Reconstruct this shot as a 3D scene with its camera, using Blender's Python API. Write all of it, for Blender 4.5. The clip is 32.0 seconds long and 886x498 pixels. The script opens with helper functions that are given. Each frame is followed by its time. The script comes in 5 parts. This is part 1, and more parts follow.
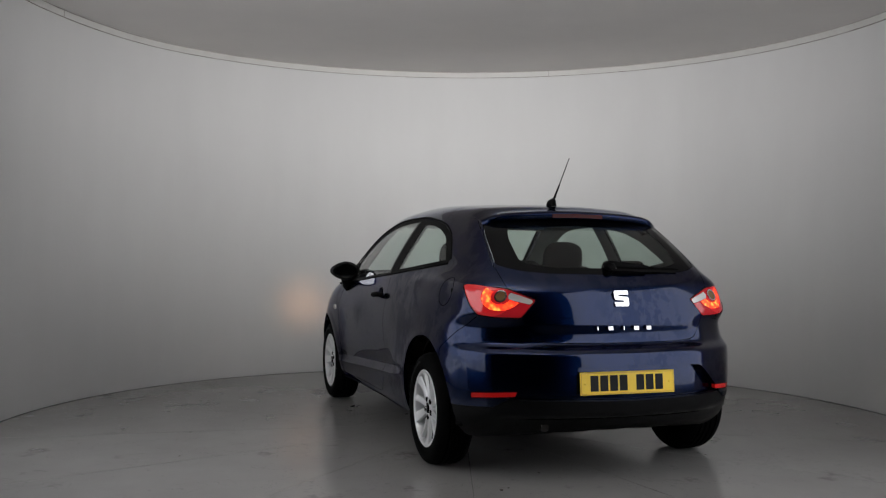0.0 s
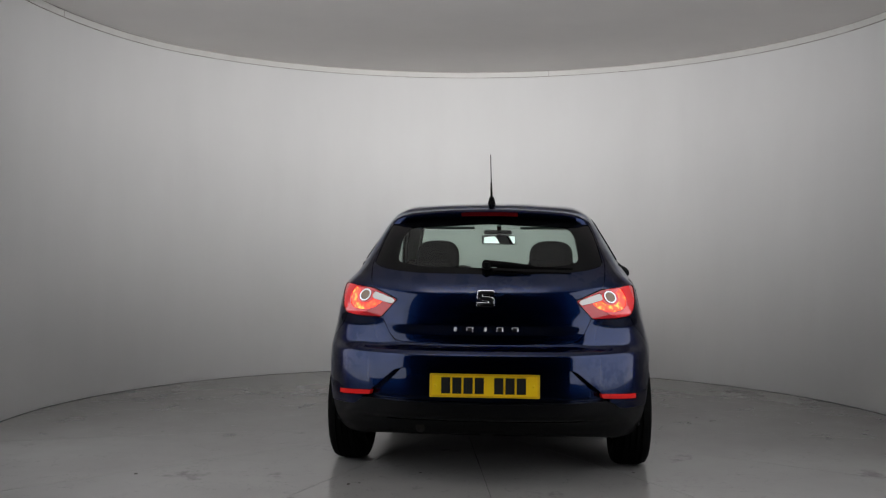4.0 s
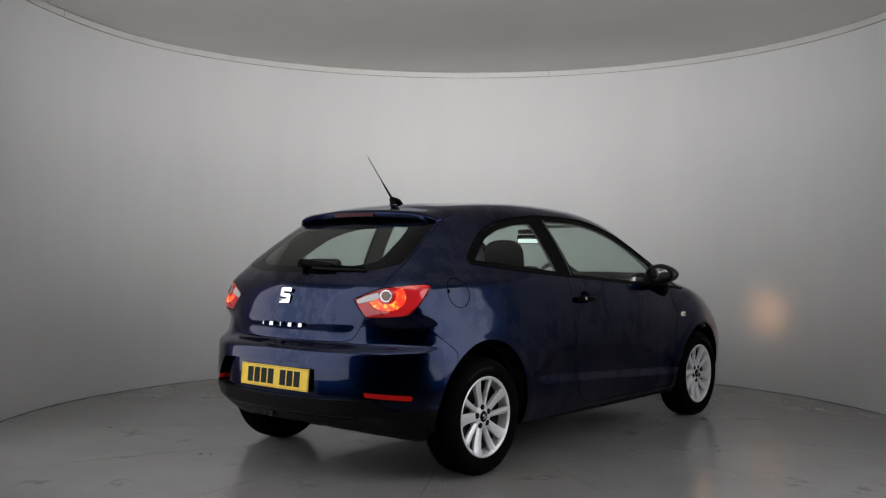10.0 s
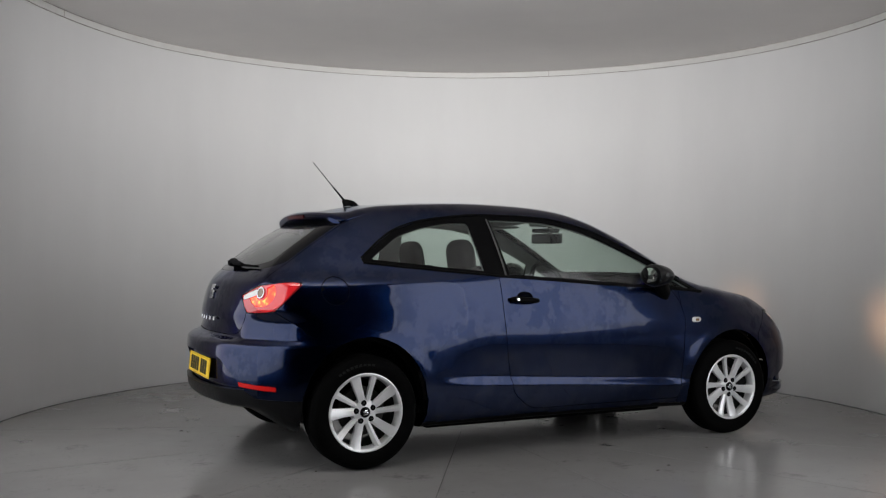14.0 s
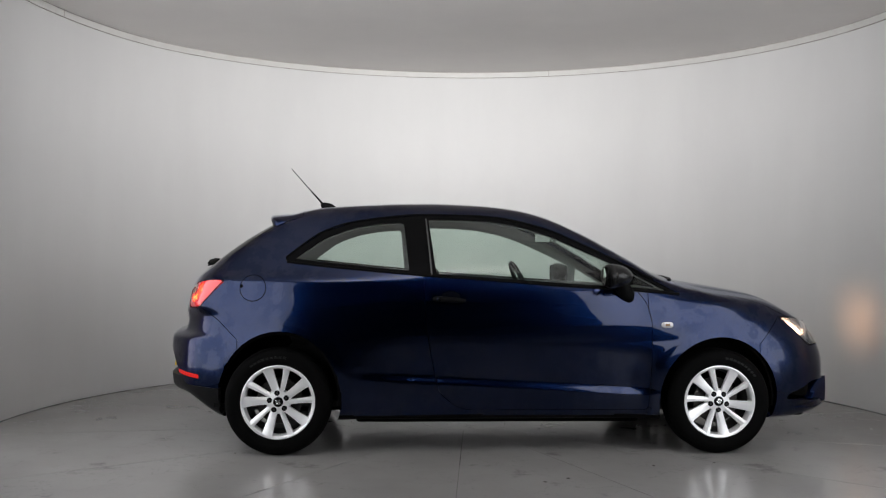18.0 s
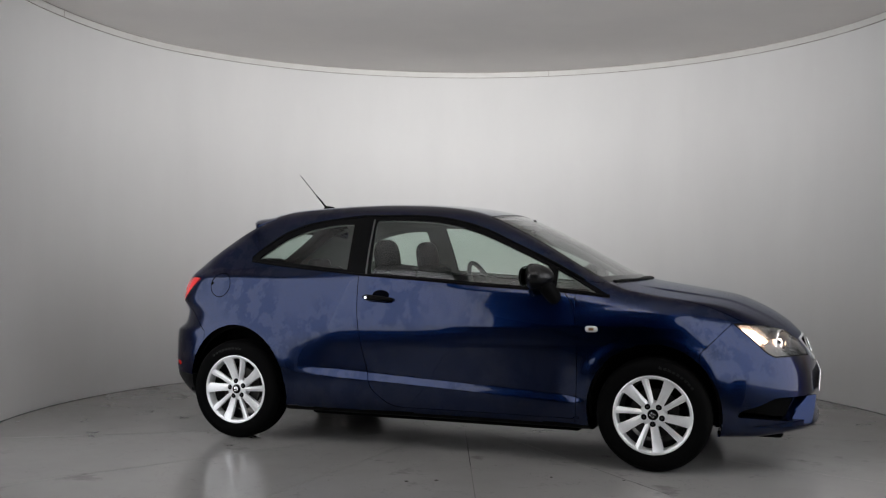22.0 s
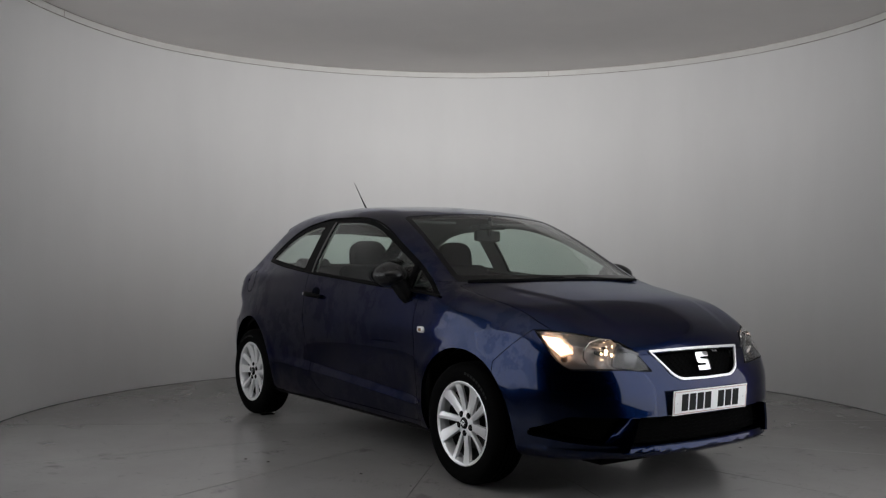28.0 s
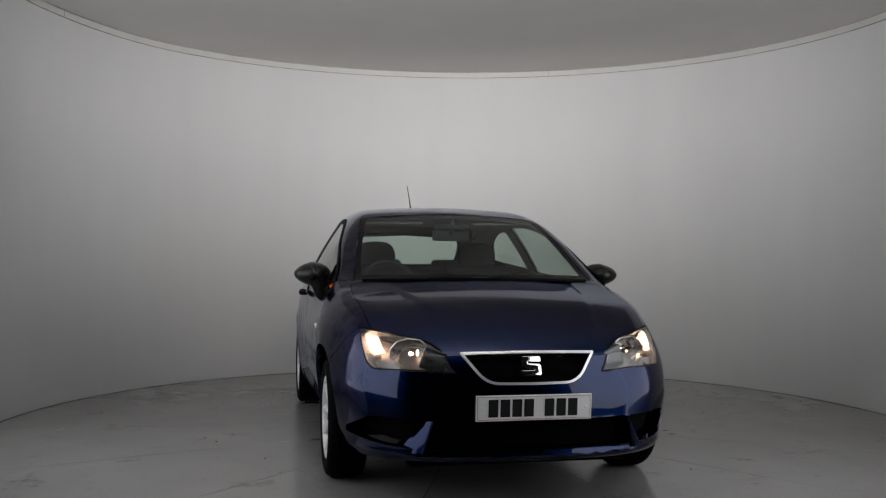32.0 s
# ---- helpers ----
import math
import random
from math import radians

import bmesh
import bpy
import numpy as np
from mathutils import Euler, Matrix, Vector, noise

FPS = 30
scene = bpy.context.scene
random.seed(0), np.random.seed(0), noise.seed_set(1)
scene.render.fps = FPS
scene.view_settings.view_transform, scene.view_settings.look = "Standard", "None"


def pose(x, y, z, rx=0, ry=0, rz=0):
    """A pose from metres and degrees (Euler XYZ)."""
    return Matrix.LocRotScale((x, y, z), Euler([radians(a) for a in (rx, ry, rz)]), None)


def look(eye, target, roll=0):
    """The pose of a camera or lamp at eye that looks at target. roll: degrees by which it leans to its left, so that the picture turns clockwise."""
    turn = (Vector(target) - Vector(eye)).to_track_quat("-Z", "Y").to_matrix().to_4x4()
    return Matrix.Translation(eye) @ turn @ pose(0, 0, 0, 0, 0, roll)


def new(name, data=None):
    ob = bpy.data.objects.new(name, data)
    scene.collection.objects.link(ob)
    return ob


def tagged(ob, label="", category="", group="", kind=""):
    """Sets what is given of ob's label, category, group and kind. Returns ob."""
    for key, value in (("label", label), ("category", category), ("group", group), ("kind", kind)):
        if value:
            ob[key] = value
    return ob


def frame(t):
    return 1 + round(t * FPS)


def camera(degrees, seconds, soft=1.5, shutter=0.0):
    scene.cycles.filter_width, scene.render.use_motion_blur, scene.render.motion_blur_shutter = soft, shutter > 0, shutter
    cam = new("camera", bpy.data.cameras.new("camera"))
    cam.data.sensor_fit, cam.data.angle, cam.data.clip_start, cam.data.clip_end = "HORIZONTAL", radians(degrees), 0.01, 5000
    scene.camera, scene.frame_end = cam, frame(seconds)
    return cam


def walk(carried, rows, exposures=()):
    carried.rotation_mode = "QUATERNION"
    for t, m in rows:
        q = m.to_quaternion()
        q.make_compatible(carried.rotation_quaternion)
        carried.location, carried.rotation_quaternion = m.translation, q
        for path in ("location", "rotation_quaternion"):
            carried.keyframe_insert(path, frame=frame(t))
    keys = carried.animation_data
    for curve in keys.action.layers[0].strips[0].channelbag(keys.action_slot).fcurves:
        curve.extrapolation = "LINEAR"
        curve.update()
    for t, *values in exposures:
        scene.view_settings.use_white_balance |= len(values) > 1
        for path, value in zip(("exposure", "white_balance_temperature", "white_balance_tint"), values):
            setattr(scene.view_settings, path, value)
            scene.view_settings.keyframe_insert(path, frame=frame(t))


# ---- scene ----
# fixed camera in the dark bay in front of the round booth
cam = camera(51.12, 32.0, soft=1.2)
CAM_POSE = pose(0, -6.18, 1.081, 90.678, 0, 1.382) @ pose(0, 0, 0, 0, 0, 0.416)

# turntable heading of the car's nose, degrees from +x, by time
TURN = ((0.0, 109.95), (3.0, 92.40), (6.0, 74.78), (9.0, 57.16), (12.0, 39.50), (14.5, 24.85), (17.0, 10.45),
        (20.0, -6.85), (23.0, -24.30), (25.5, -38.80), (28.0, -53.22), (30.0, -64.93), (32.0, -76.70))
PIVOT = (1.110, 0.203)          # the turntable's axis in the car's own plan
EXPOSURES = ((0.0, 0.0), (2.0, 0.06), (6.0, 0.31), (8.5, 0.22), (10.0, 0.09), (12.0, 0.07), (13.0, 0.28), (14.0, 0.31), (17.0, 0.34), (18.0, 0.62), (20.5, 0.68), (21.3, 0.58), (23.0, 0.28), (25.0, 0.12), (28.0, -0.02), (30.0, -0.03), (32.0, 0.01))
walk(cam, ((0.0, CAM_POSE), (32.0, CAM_POSE)), EXPOSURES)

# ---- light ----
WALL_R, CEIL_Z = 3.05, 2.87
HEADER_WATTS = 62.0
world = bpy.data.worlds.new("world")
scene.world = world
world.use_nodes = True
world.node_tree.nodes["Background"].inputs[0].default_value = (0.5, 0.55, 0.6, 1)
world.node_tree.nodes["Background"].inputs[1].default_value = 0.01


# ---- materials ----
def material(name, base=(0.5, 0.5, 0.5), rough=0.5, metal=0.0, coat=0.0, emit=None, power=0.0, spec=0.5):
    m = bpy.data.materials.new(name)
    m.use_nodes = True
    b = m.node_tree.nodes["Principled BSDF"]
    b.inputs["Base Color"].default_value = (*base, 1)
    b.inputs["Roughness"].default_value = rough
    b.inputs["Metallic"].default_value = metal
    b.inputs["Coat Weight"].default_value = coat
    b.inputs["Coat Roughness"].default_value = 0.03
    b.inputs["Specular IOR Level"].default_value = spec
    if emit:
        b.inputs["Emission Color"].default_value = (*emit, 1)
        b.inputs["Emission Strength"].default_value = power
    return m


def node(m, kind, **values):
    n = m.node_tree.nodes.new(kind)
    for k, v in values.items():
        if k in n.inputs:
            n.inputs[k].default_value = v
    return n


def link(m, a, out, b, into):
    m.node_tree.links.new(a.outputs[out], b.inputs[into])


def ramp(m, src, out, stops):
    r = m.node_tree.nodes.new("ShaderNodeValToRGB")
    while len(r.color_ramp.elements) < len(stops):
        r.color_ramp.elements.new(0.5)
    for e, (p, c) in zip(r.color_ramp.elements, stops):
        e.position = p
        e.color = (c, c, c, 1) if isinstance(c, (int, float)) else (*c, 1)
    link(m, src, out, r, 0)
    return r


def bsdf(m):
    return m.node_tree.nodes["Principled BSDF"]


def noise_node(m, scale, detail=4.0, rough=0.55, stretch=(1, 1, 1), coords="Object"):
    co = node(m, "ShaderNodeTexCoord")
    mp = node(m, "ShaderNodeMapping")
    mp.inputs["Scale"].default_value = stretch
    link(m, co, coords, mp, 0)
    n = node(m, "ShaderNodeTexNoise", Scale=scale, Detail=detail, Roughness=rough)
    link(m, mp, 0, n, "Vector")
    return n


def bump(m, src, out, strength, distance):
    b = node(m, "ShaderNodeBump", Strength=strength, Distance=distance)
    link(m, src, out, b, "Height")
    link(m, b, 0, bsdf(m), "Normal")
    return b


def varied(name, a, b, scale, rough=(0.4, 0.6), metal=0.0, relief=0.0, fine=0.0, stretch=(1, 1, 1), coat=0.0, spec=0.5):
    """A surface whose colour drifts from a to b, with its own gloss and fine relief."""
    m = material(name, a, rough[0], metal, coat, spec=spec)
    n = noise_node(m, scale, 6.0, 0.6, stretch)
    r = ramp(m, n, 0, ((0.3, a), (0.7, b)))
    link(m, r, 0, bsdf(m), "Base Color")
    q = ramp(m, n, 0, ((0.3, rough[0]), (0.7, rough[1])))
    link(m, q, 0, bsdf(m), "Roughness")
    if relief:
        g = noise_node(m, fine or scale * 12, 3.0, 0.6, stretch)
        bump(m, g, 0, relief, 0.002)
    return m


M_WALL = varied("booth_wall", (0.562, 0.56, 0.560), (0.602, 0.60, 0.598), 1.3, (0.55, 0.7), relief=0.05, fine=30, stretch=(1, 1, 0.35))
streaks = ramp(M_WALL, noise_node(M_WALL, 7.0, 6.0, 0.65, (1, 1, 0.05)), 0, ((0.30, 0.99), (0.60, 1.0)))
tone = node(M_WALL, "ShaderNodeMix")
tone.data_type, tone.blend_type = "RGBA", "MULTIPLY"
tone.inputs[0].default_value = 1.0
M_WALL.node_tree.links.new(bsdf(M_WALL).inputs["Base Color"].links[0].from_socket, tone.inputs[6])
M_WALL.node_tree.links.new(streaks.outputs[0], tone.inputs[7])
M_WALL.node_tree.links.new(tone.outputs[2], bsdf(M_WALL).inputs["Base Color"])
M_CEIL = varied("booth_ceiling", (0.66, 0.63, 0.61), (0.72, 0.69, 0.665), 1.1, (0.6, 0.75))
M_TRIM = varied("white_trim", (0.52, 0.515, 0.50), (0.57, 0.565, 0.55), 6, (0.4, 0.5))
M_FLOOR = varied("grey_floor_paint", (0.135, 0.132, 0.126), (0.165, 0.161, 0.154), 1.1, (0.12, 0.18), relief=0.02, fine=2.5, spec=0.4)
M_GAP = varied("gap_and_shadow_line", (0.24, 0.22, 0.20), (0.48, 0.46, 0.44), 9, (0.8, 0.9))
M_DIRT = material("dirt", (0.025, 0.02, 0.015), 0.9)
M_DARK = material("black_curtain", (0.012, 0.012, 0.014), 0.9)
M_LIGHT_E = material("light_panel_east", (0.8, 0.8, 0.8), 0.5, emit=(0.94, 0.96, 1.0), power=1.5)
M_LIGHT_W = material("light_panel_west", (0.8, 0.8, 0.8), 0.5, emit=(0.93, 0.955, 1.0), power=1.32)


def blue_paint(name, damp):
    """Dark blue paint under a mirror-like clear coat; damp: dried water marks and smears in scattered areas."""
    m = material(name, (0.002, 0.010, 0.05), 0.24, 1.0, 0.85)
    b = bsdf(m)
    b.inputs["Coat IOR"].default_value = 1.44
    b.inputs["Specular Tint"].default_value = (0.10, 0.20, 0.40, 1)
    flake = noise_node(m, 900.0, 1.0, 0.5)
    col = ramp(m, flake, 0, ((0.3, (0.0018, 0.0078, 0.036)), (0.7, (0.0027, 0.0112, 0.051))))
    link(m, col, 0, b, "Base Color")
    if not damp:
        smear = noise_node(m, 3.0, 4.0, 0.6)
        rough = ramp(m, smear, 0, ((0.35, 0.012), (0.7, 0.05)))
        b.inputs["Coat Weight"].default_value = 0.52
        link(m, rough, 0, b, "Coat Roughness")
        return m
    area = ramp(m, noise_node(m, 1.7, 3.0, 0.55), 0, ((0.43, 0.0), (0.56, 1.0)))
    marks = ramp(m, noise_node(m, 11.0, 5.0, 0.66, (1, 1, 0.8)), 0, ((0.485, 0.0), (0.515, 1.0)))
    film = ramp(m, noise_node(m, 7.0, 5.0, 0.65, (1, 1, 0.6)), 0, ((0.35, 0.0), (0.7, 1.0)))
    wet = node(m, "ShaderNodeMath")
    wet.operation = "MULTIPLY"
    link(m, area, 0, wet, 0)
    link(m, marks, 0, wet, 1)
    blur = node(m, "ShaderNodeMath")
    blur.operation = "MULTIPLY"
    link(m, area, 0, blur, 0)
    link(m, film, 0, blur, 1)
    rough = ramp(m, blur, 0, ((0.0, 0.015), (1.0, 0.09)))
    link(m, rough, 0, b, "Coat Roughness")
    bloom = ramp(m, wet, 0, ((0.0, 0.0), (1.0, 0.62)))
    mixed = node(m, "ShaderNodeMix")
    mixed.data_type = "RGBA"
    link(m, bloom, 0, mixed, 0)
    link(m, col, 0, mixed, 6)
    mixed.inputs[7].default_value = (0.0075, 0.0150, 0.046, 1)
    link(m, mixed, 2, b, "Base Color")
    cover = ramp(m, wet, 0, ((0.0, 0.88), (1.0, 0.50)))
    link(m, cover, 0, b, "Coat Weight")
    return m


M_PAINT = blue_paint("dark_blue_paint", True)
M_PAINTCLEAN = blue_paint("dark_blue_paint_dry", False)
M_BLACK = varied("black_plastic", (0.0018, 0.0018, 0.002), (0.0032, 0.0032, 0.0035), 30, (0.5, 0.62), spec=0.05)
M_VALANCE = varied("satin_black_plastic", (0.0025, 0.0025, 0.003), (0.0045, 0.0045, 0.005), 40, (0.30, 0.42), spec=0.14)
M_RUBBER = material("tyre_rubber", (0.0018, 0.0018, 0.0018), 0.75, spec=0.04)
M_ALLOY = varied("silver_alloy", (0.74, 0.74, 0.75), (0.82, 0.82, 0.82), 14, (0.28, 0.38), 0.45)
M_FABRIC = material("dark_fabric", (0.012, 0.012, 0.013), 0.95, spec=0.1)


def glass_material(name, tint, rough=0.0, mist=0.0):
    m = bpy.data.materials.new(name)
    m.use_nodes = True
    t = m.node_tree
    t.nodes.remove(t.nodes["Principled BSDF"])
    out = t.nodes["Material Output"]
    tr = node(m, "ShaderNodeBsdfTransparent", Color=(*tint, 1))
    gl = node(m, "ShaderNodeBsdfGlossy", Color=(1, 1, 1, 1), Roughness=rough)
    lw = node(m, "ShaderNodeLayerWeight", Blend=0.5)
    p5 = node(m, "ShaderNodeMath")
    p5.operation = "POWER"
    p5.inputs[1].default_value = 5.0
    link(m, lw, "Facing", p5, 0)
    fr = node(m, "ShaderNodeMapRange")
    fr.inputs["To Min"].default_value, fr.inputs["To Max"].default_value = 0.04, 1.0
    link(m, p5, 0, fr, 0)
    mix = node(m, "ShaderNodeMixShader")
    link(m, fr, 0, mix, 0)
    if mist:
        # patches of condensation, with reflected haze painted in as diffuse white
        df = node(m, "ShaderNodeBsdfDiffuse", Color=(0.8, 0.82, 0.82, 1))
        n = noise_node(m, 3.2, 5.0, 0.65, (1, 1, 1.4))
        k = ramp(m, n, 0, ((0.40, 0.0), (0.75, mist)))
        mx = node(m, "ShaderNodeMixShader")
        link(m, k, 0, mx, 0)
        link(m, tr, 0, mx, 1)
        link(m, df, 0, mx, 2)
        tr = mx
    link(m, tr, 0, mix, 1)
    link(m, gl, 0, mix, 2)
    link(m, mix, 0, out, 0)
    return m


M_GLASS = glass_material("green_tinted_glass", (0.74, 0.83, 0.78))
M_FOGGLASS = glass_material("misted_hazed_glass", (0.74, 0.83, 0.78), mist=0.055)
M_CLEARLENS = glass_material("clear_lens", (0.95, 0.95, 0.95), mist=0.10)
M_WHITELENS = material("white_lens", (0.55, 0.53, 0.52), 0.12, 0.1, 0.8)
M_GLOSSBLACK = material("gloss_black", (0.0025, 0.0025, 0.003), 0.12, spec=0.12)
M_GREYTRIM = material("grey_trim", (0.07, 0.07, 0.07), 0.4)
M_MESHBLACK = material("mesh_black", (0.0018, 0.0018, 0.0018), 0.75, spec=0.04)
M_HEADLINER = varied("headliner_cloth", (0.22, 0.225, 0.22), (0.26, 0.265, 0.26), 40, (0.9, 0.95))
M_PILLARTRIM = varied("pillar_plastic", (0.16, 0.17, 0.165), (0.20, 0.21, 0.205), 30, (0.6, 0.7))
M_DARKTRIM = varied("dark_trim", (0.018, 0.018, 0.019), (0.028, 0.028, 0.029), 60, (0.55, 0.7), relief=0.2, fine=400)
M_CHROME = material("chrome", (0.86, 0.86, 0.87), 0.12, 1.0)
M_BOWL = material("facetted_reflector", (0.90, 0.88, 0.86), 0.16, 1.0)
M_SURROUND = material("bright_satin_chrome", (0.82, 0.82, 0.83), 0.28, 0.55)
M_CHROMEDULL = material("dull_chrome", (0.55, 0.55, 0.56), 0.25, 1.0)
M_REDLENS = material("red_lens", (0.45, 0.010, 0.016), 0.10, 0.0, 1.0, emit=(1.0, 0.030, 0.034), power=0.22)
M_TAILGLOW = material("tail_glow", (0.6, 0.05, 0.02), 0.2, emit=(1.0, 0.10, 0.02), power=1.5)
hot = noise_node(M_TAILGLOW, 34.0, 2.0, 0.5)
link(M_TAILGLOW, ramp(M_TAILGLOW, hot, 0, ((0.40, (0.85, 0.022, 0.012)), (0.55, (1.0, 0.085, 0.015)), (0.68, (1.0, 0.42, 0.06)))), 0, bsdf(M_TAILGLOW), "Emission Color")
M_REDDARK = material("dark_red_lens", (0.05, 0.002, 0.003), 0.2, spec=0.15)
# lens around the lit part, given a faint glow of its own
M_REDFAINT = material("faint_glow_red_lens", (0.34, 0.008, 0.014), 0.08, 0.0, 0.5, emit=(1.0, 0.04, 0.05), power=0.10)
# passive reflector, its brightness helped by a little emission
M_REDREFLECT = material("red_reflector_glow", (0.5, 0.008, 0.008), 0.12, emit=(1.0, 0.03, 0.02), power=0.04)
M_AMBER = material("smoky_amber", (0.16, 0.09, 0.04), 0.15, 0.0, 0.6)
M_LAMPGREY = material("lamp_housing_grey", (0.20, 0.19, 0.185), 0.3, 0.5)
M_LAMPSILVER = material("lamp_silver", (0.10, 0.10, 0.105), 0.2, 0.8)
M_SIDELIGHT = material("sidelight_glow", (0.8, 0.7, 0.6), 0.4, emit=(1.0, 0.62, 0.40), power=4.0)
M_BULB = material("lit_bulb", (0.7, 0.65, 0.6), 0.1, emit=(1.0, 0.52, 0.24), power=9000.0)
M_PILOT = material("pilot_glow", (0.8, 0.7, 0.6), 0.3, emit=(1.0, 0.66, 0.40), power=22.0)
# shade of the handle recess, put into a near-black colour
M_SCOOPSHADE = material("scoop_shade", (0.0006, 0.001, 0.003), 0.6, 0.0, 0.0, spec=0.02)
M_MIRRORCAP = varied("mirror_cap_plastic", (0.005, 0.005, 0.0055), (0.008, 0.008, 0.0085), 60, (0.25, 0.34), spec=0.4)
M_MIRROR = material("mirror_silver", (0.9, 0.9, 0.9), 0.02, 1.0)
M_PLATEYELLOW = material("yellow_plate", (0.90, 0.60, 0.012), 0.3)
M_PLATEWHITE = material("white_plate", (0.90, 0.90, 0.90), 0.3)
M_INK = material("plate_ink", (0.012, 0.012, 0.012), 0.6, spec=0.2)
M_INKYELLOW = material("plate_edge_yellow", (0.62, 0.35, 0.02), 0.4)
M_INKRED = material("plate_edge_pink", (0.55, 0.36, 0.34), 0.4)
# barrel and bolts, far darker than the rim
M_ALLOYDARK = material("dark_alloy", (0.02, 0.02, 0.02), 0.6, 0.3)
M_STEEL = varied("dull_steel", (0.03, 0.028, 0.026), (0.055, 0.05, 0.047), 20, (0.4, 0.6), 0.8)
M_SIDEWALL = material("sidewall_mark", (0.004, 0.004, 0.004), 0.6, spec=0.2)
M_LINER = varied("arch_liner_felt", (0.004, 0.004, 0.004), (0.007, 0.007, 0.007), 40, (0.9, 0.95), spec=0.05)


# ---- building helpers ----
def mesh_from(name, verts, faces, mat, smooth=True, angle=35.0):
    me = bpy.data.meshes.new(name)
    me.from_pydata([tuple(v) for v in verts], [], [tuple(f) for f in faces])
    me.update()
    if mat:
        me.materials.append(mat)
    if smooth:
        me.shade_smooth()
        me.set_sharp_from_angle(angle=radians(angle))
    return me


def part(name, shape, mat, parent=None, label="", smooth=True, angle=35.0):
    """Links a bmesh, a (verts, faces) pair or a mesh as ONE object under a thing or a part."""
    if isinstance(shape, bmesh.types.BMesh):
        me = bpy.data.meshes.new(name)
        shape.to_mesh(me)
        shape.free()
        me.materials.append(mat)
        if smooth:
            me.shade_smooth()
            me.set_sharp_from_angle(angle=radians(angle))
    elif isinstance(shape, tuple):
        me = mesh_from(name, shape[0], shape[1], mat, smooth, angle)
    else:
        me = shape
    ob = new(name, me)
    if parent is not None:
        ob.parent = parent
    if label:
        ob["label"] = label
    return ob


def join(*shapes):
    vs, fs = [], []
    for v, f in shapes:
        k = len(vs)
        vs += [tuple(p) for p in v]
        fs += [tuple(i + k for i in g) for g in f]
    return vs, fs


def moved(shape, m):
    return [tuple(m @ Vector(v)) for v in shape[0]], shape[1]


def mirrored(shape):
    return [(v[0], -v[1], v[2]) for v in shape[0]], [tuple(reversed(f)) for f in shape[1]]


def lathe(profile, steps=48, axis="y", a0=0.0, a1=360.0):
    """Turns (radius, along) pairs round an axis."""
    full = abs(a1 - a0) >= 360
    n = steps if full else steps + 1
    vs, fs = [], []
    for i in range(n):
        a = radians(a0 + (a1 - a0) * i / steps)
        c, s = math.cos(a), math.sin(a)
        for r, h in profile:
            vs.append({"y": (r * c, h, r * s), "z": (r * c, r * s, h), "x": (h, r * c, r * s)}[axis])
    k = len(profile)
    for i in range(steps):
        j = (i + 1) % n
        for q in range(k - 1):
            fs.append((i * k + q, j * k + q, j * k + q + 1, i * k + q + 1))
    return vs, fs


def box(x0, x1, y0, y1, z0, z1, bevel=0.0, seg=2):
    bm = bmesh.new()
    bmesh.ops.create_cube(bm, size=1)
    for v in bm.verts:
        v.co = ((x0 + x1) / 2 + v.co.x * (x1 - x0), (y0 + y1) / 2 + v.co.y * (y1 - y0), (z0 + z1) / 2 + v.co.z * (z1 - z0))
    if bevel:
        bmesh.ops.bevel(bm, geom=bm.edges[:], offset=bevel, segments=seg, affect="EDGES", profile=0.5)
    return shape_of(bm)


def shape_of(bm):
    bm.verts.index_update()
    s = [v.co.copy() for v in bm.verts], [tuple(v.index for v in f.verts) for f in bm.faces]
    bm.free()
    return s


def tube(points, radius, sides=8, caps=True):
    """A round bar along points; radius is one number or one per point."""
    pts = [Vector(p) for p in points]
    rs = radius if isinstance(radius, (list, tuple)) else [radius] * len(pts)
    vs, fs = [], []
    up = Vector((0.3, 0.2, 0.93))
    for i, p in enumerate(pts):
        d = (pts[min(i + 1, len(pts) - 1)] - pts[max(i - 1, 0)]).normalized()
        a = d.cross(up).normalized()
        b = d.cross(a)
        for k in range(sides):
            t = 2 * math.pi * k / sides
            vs.append(p + (a * math.cos(t) + b * math.sin(t)) * rs[i])
    for i in range(len(pts) - 1):
        for k in range(sides):
            j = (k + 1) % sides
            fs.append((i * sides + k, i * sides + j, (i + 1) * sides + j, (i + 1) * sides + k))
    if caps:
        fs.append(tuple(range(sides - 1, -1, -1)))
        fs.append(tuple(range((len(pts) - 1) * sides, len(pts) * sides)))
    return vs, fs


# ---- the booth ----
OPEN_W, OPEN_E = 43.5, 36.0      # the opening towards the camera, degrees either side of its middle


def arc_wall(name, a0, a1, r0, r1, z0, z1, mat, steps, top=None):
    """A curved wall of real thickness between two azimuths counted from -y."""
    vs, fs = [], []
    for i in range(steps + 1):
        a = radians(-90 + a0 + (a1 - a0) * i / steps)
        c, s = math.cos(a), math.sin(a)
        for r, z in ((r0, z0), (r0, z1), (r1, z1), (r1, z0)):
            zz = z + (top(r * c, r * s) if top and z == z1 else 0)
            vs.append((r * c, r * s, zz))
    for i in range(steps):
        for q in range(4):
            fs.append((i * 4 + q, i * 4 + (q + 1) % 4, (i + 1) * 4 + (q + 1) % 4, (i + 1) * 4 + q))
    fs += [(3, 2, 1, 0), tuple(steps * 4 + q for q in range(4))]
    return part(name, (vs, fs), mat, None, angle=30)


def slope(x, y):
    """The ceiling falls towards the opening and lifts a little at its west edge."""
    return 0.027 * y + 0.12 * max(0.0, -x - 2.5) ** 2


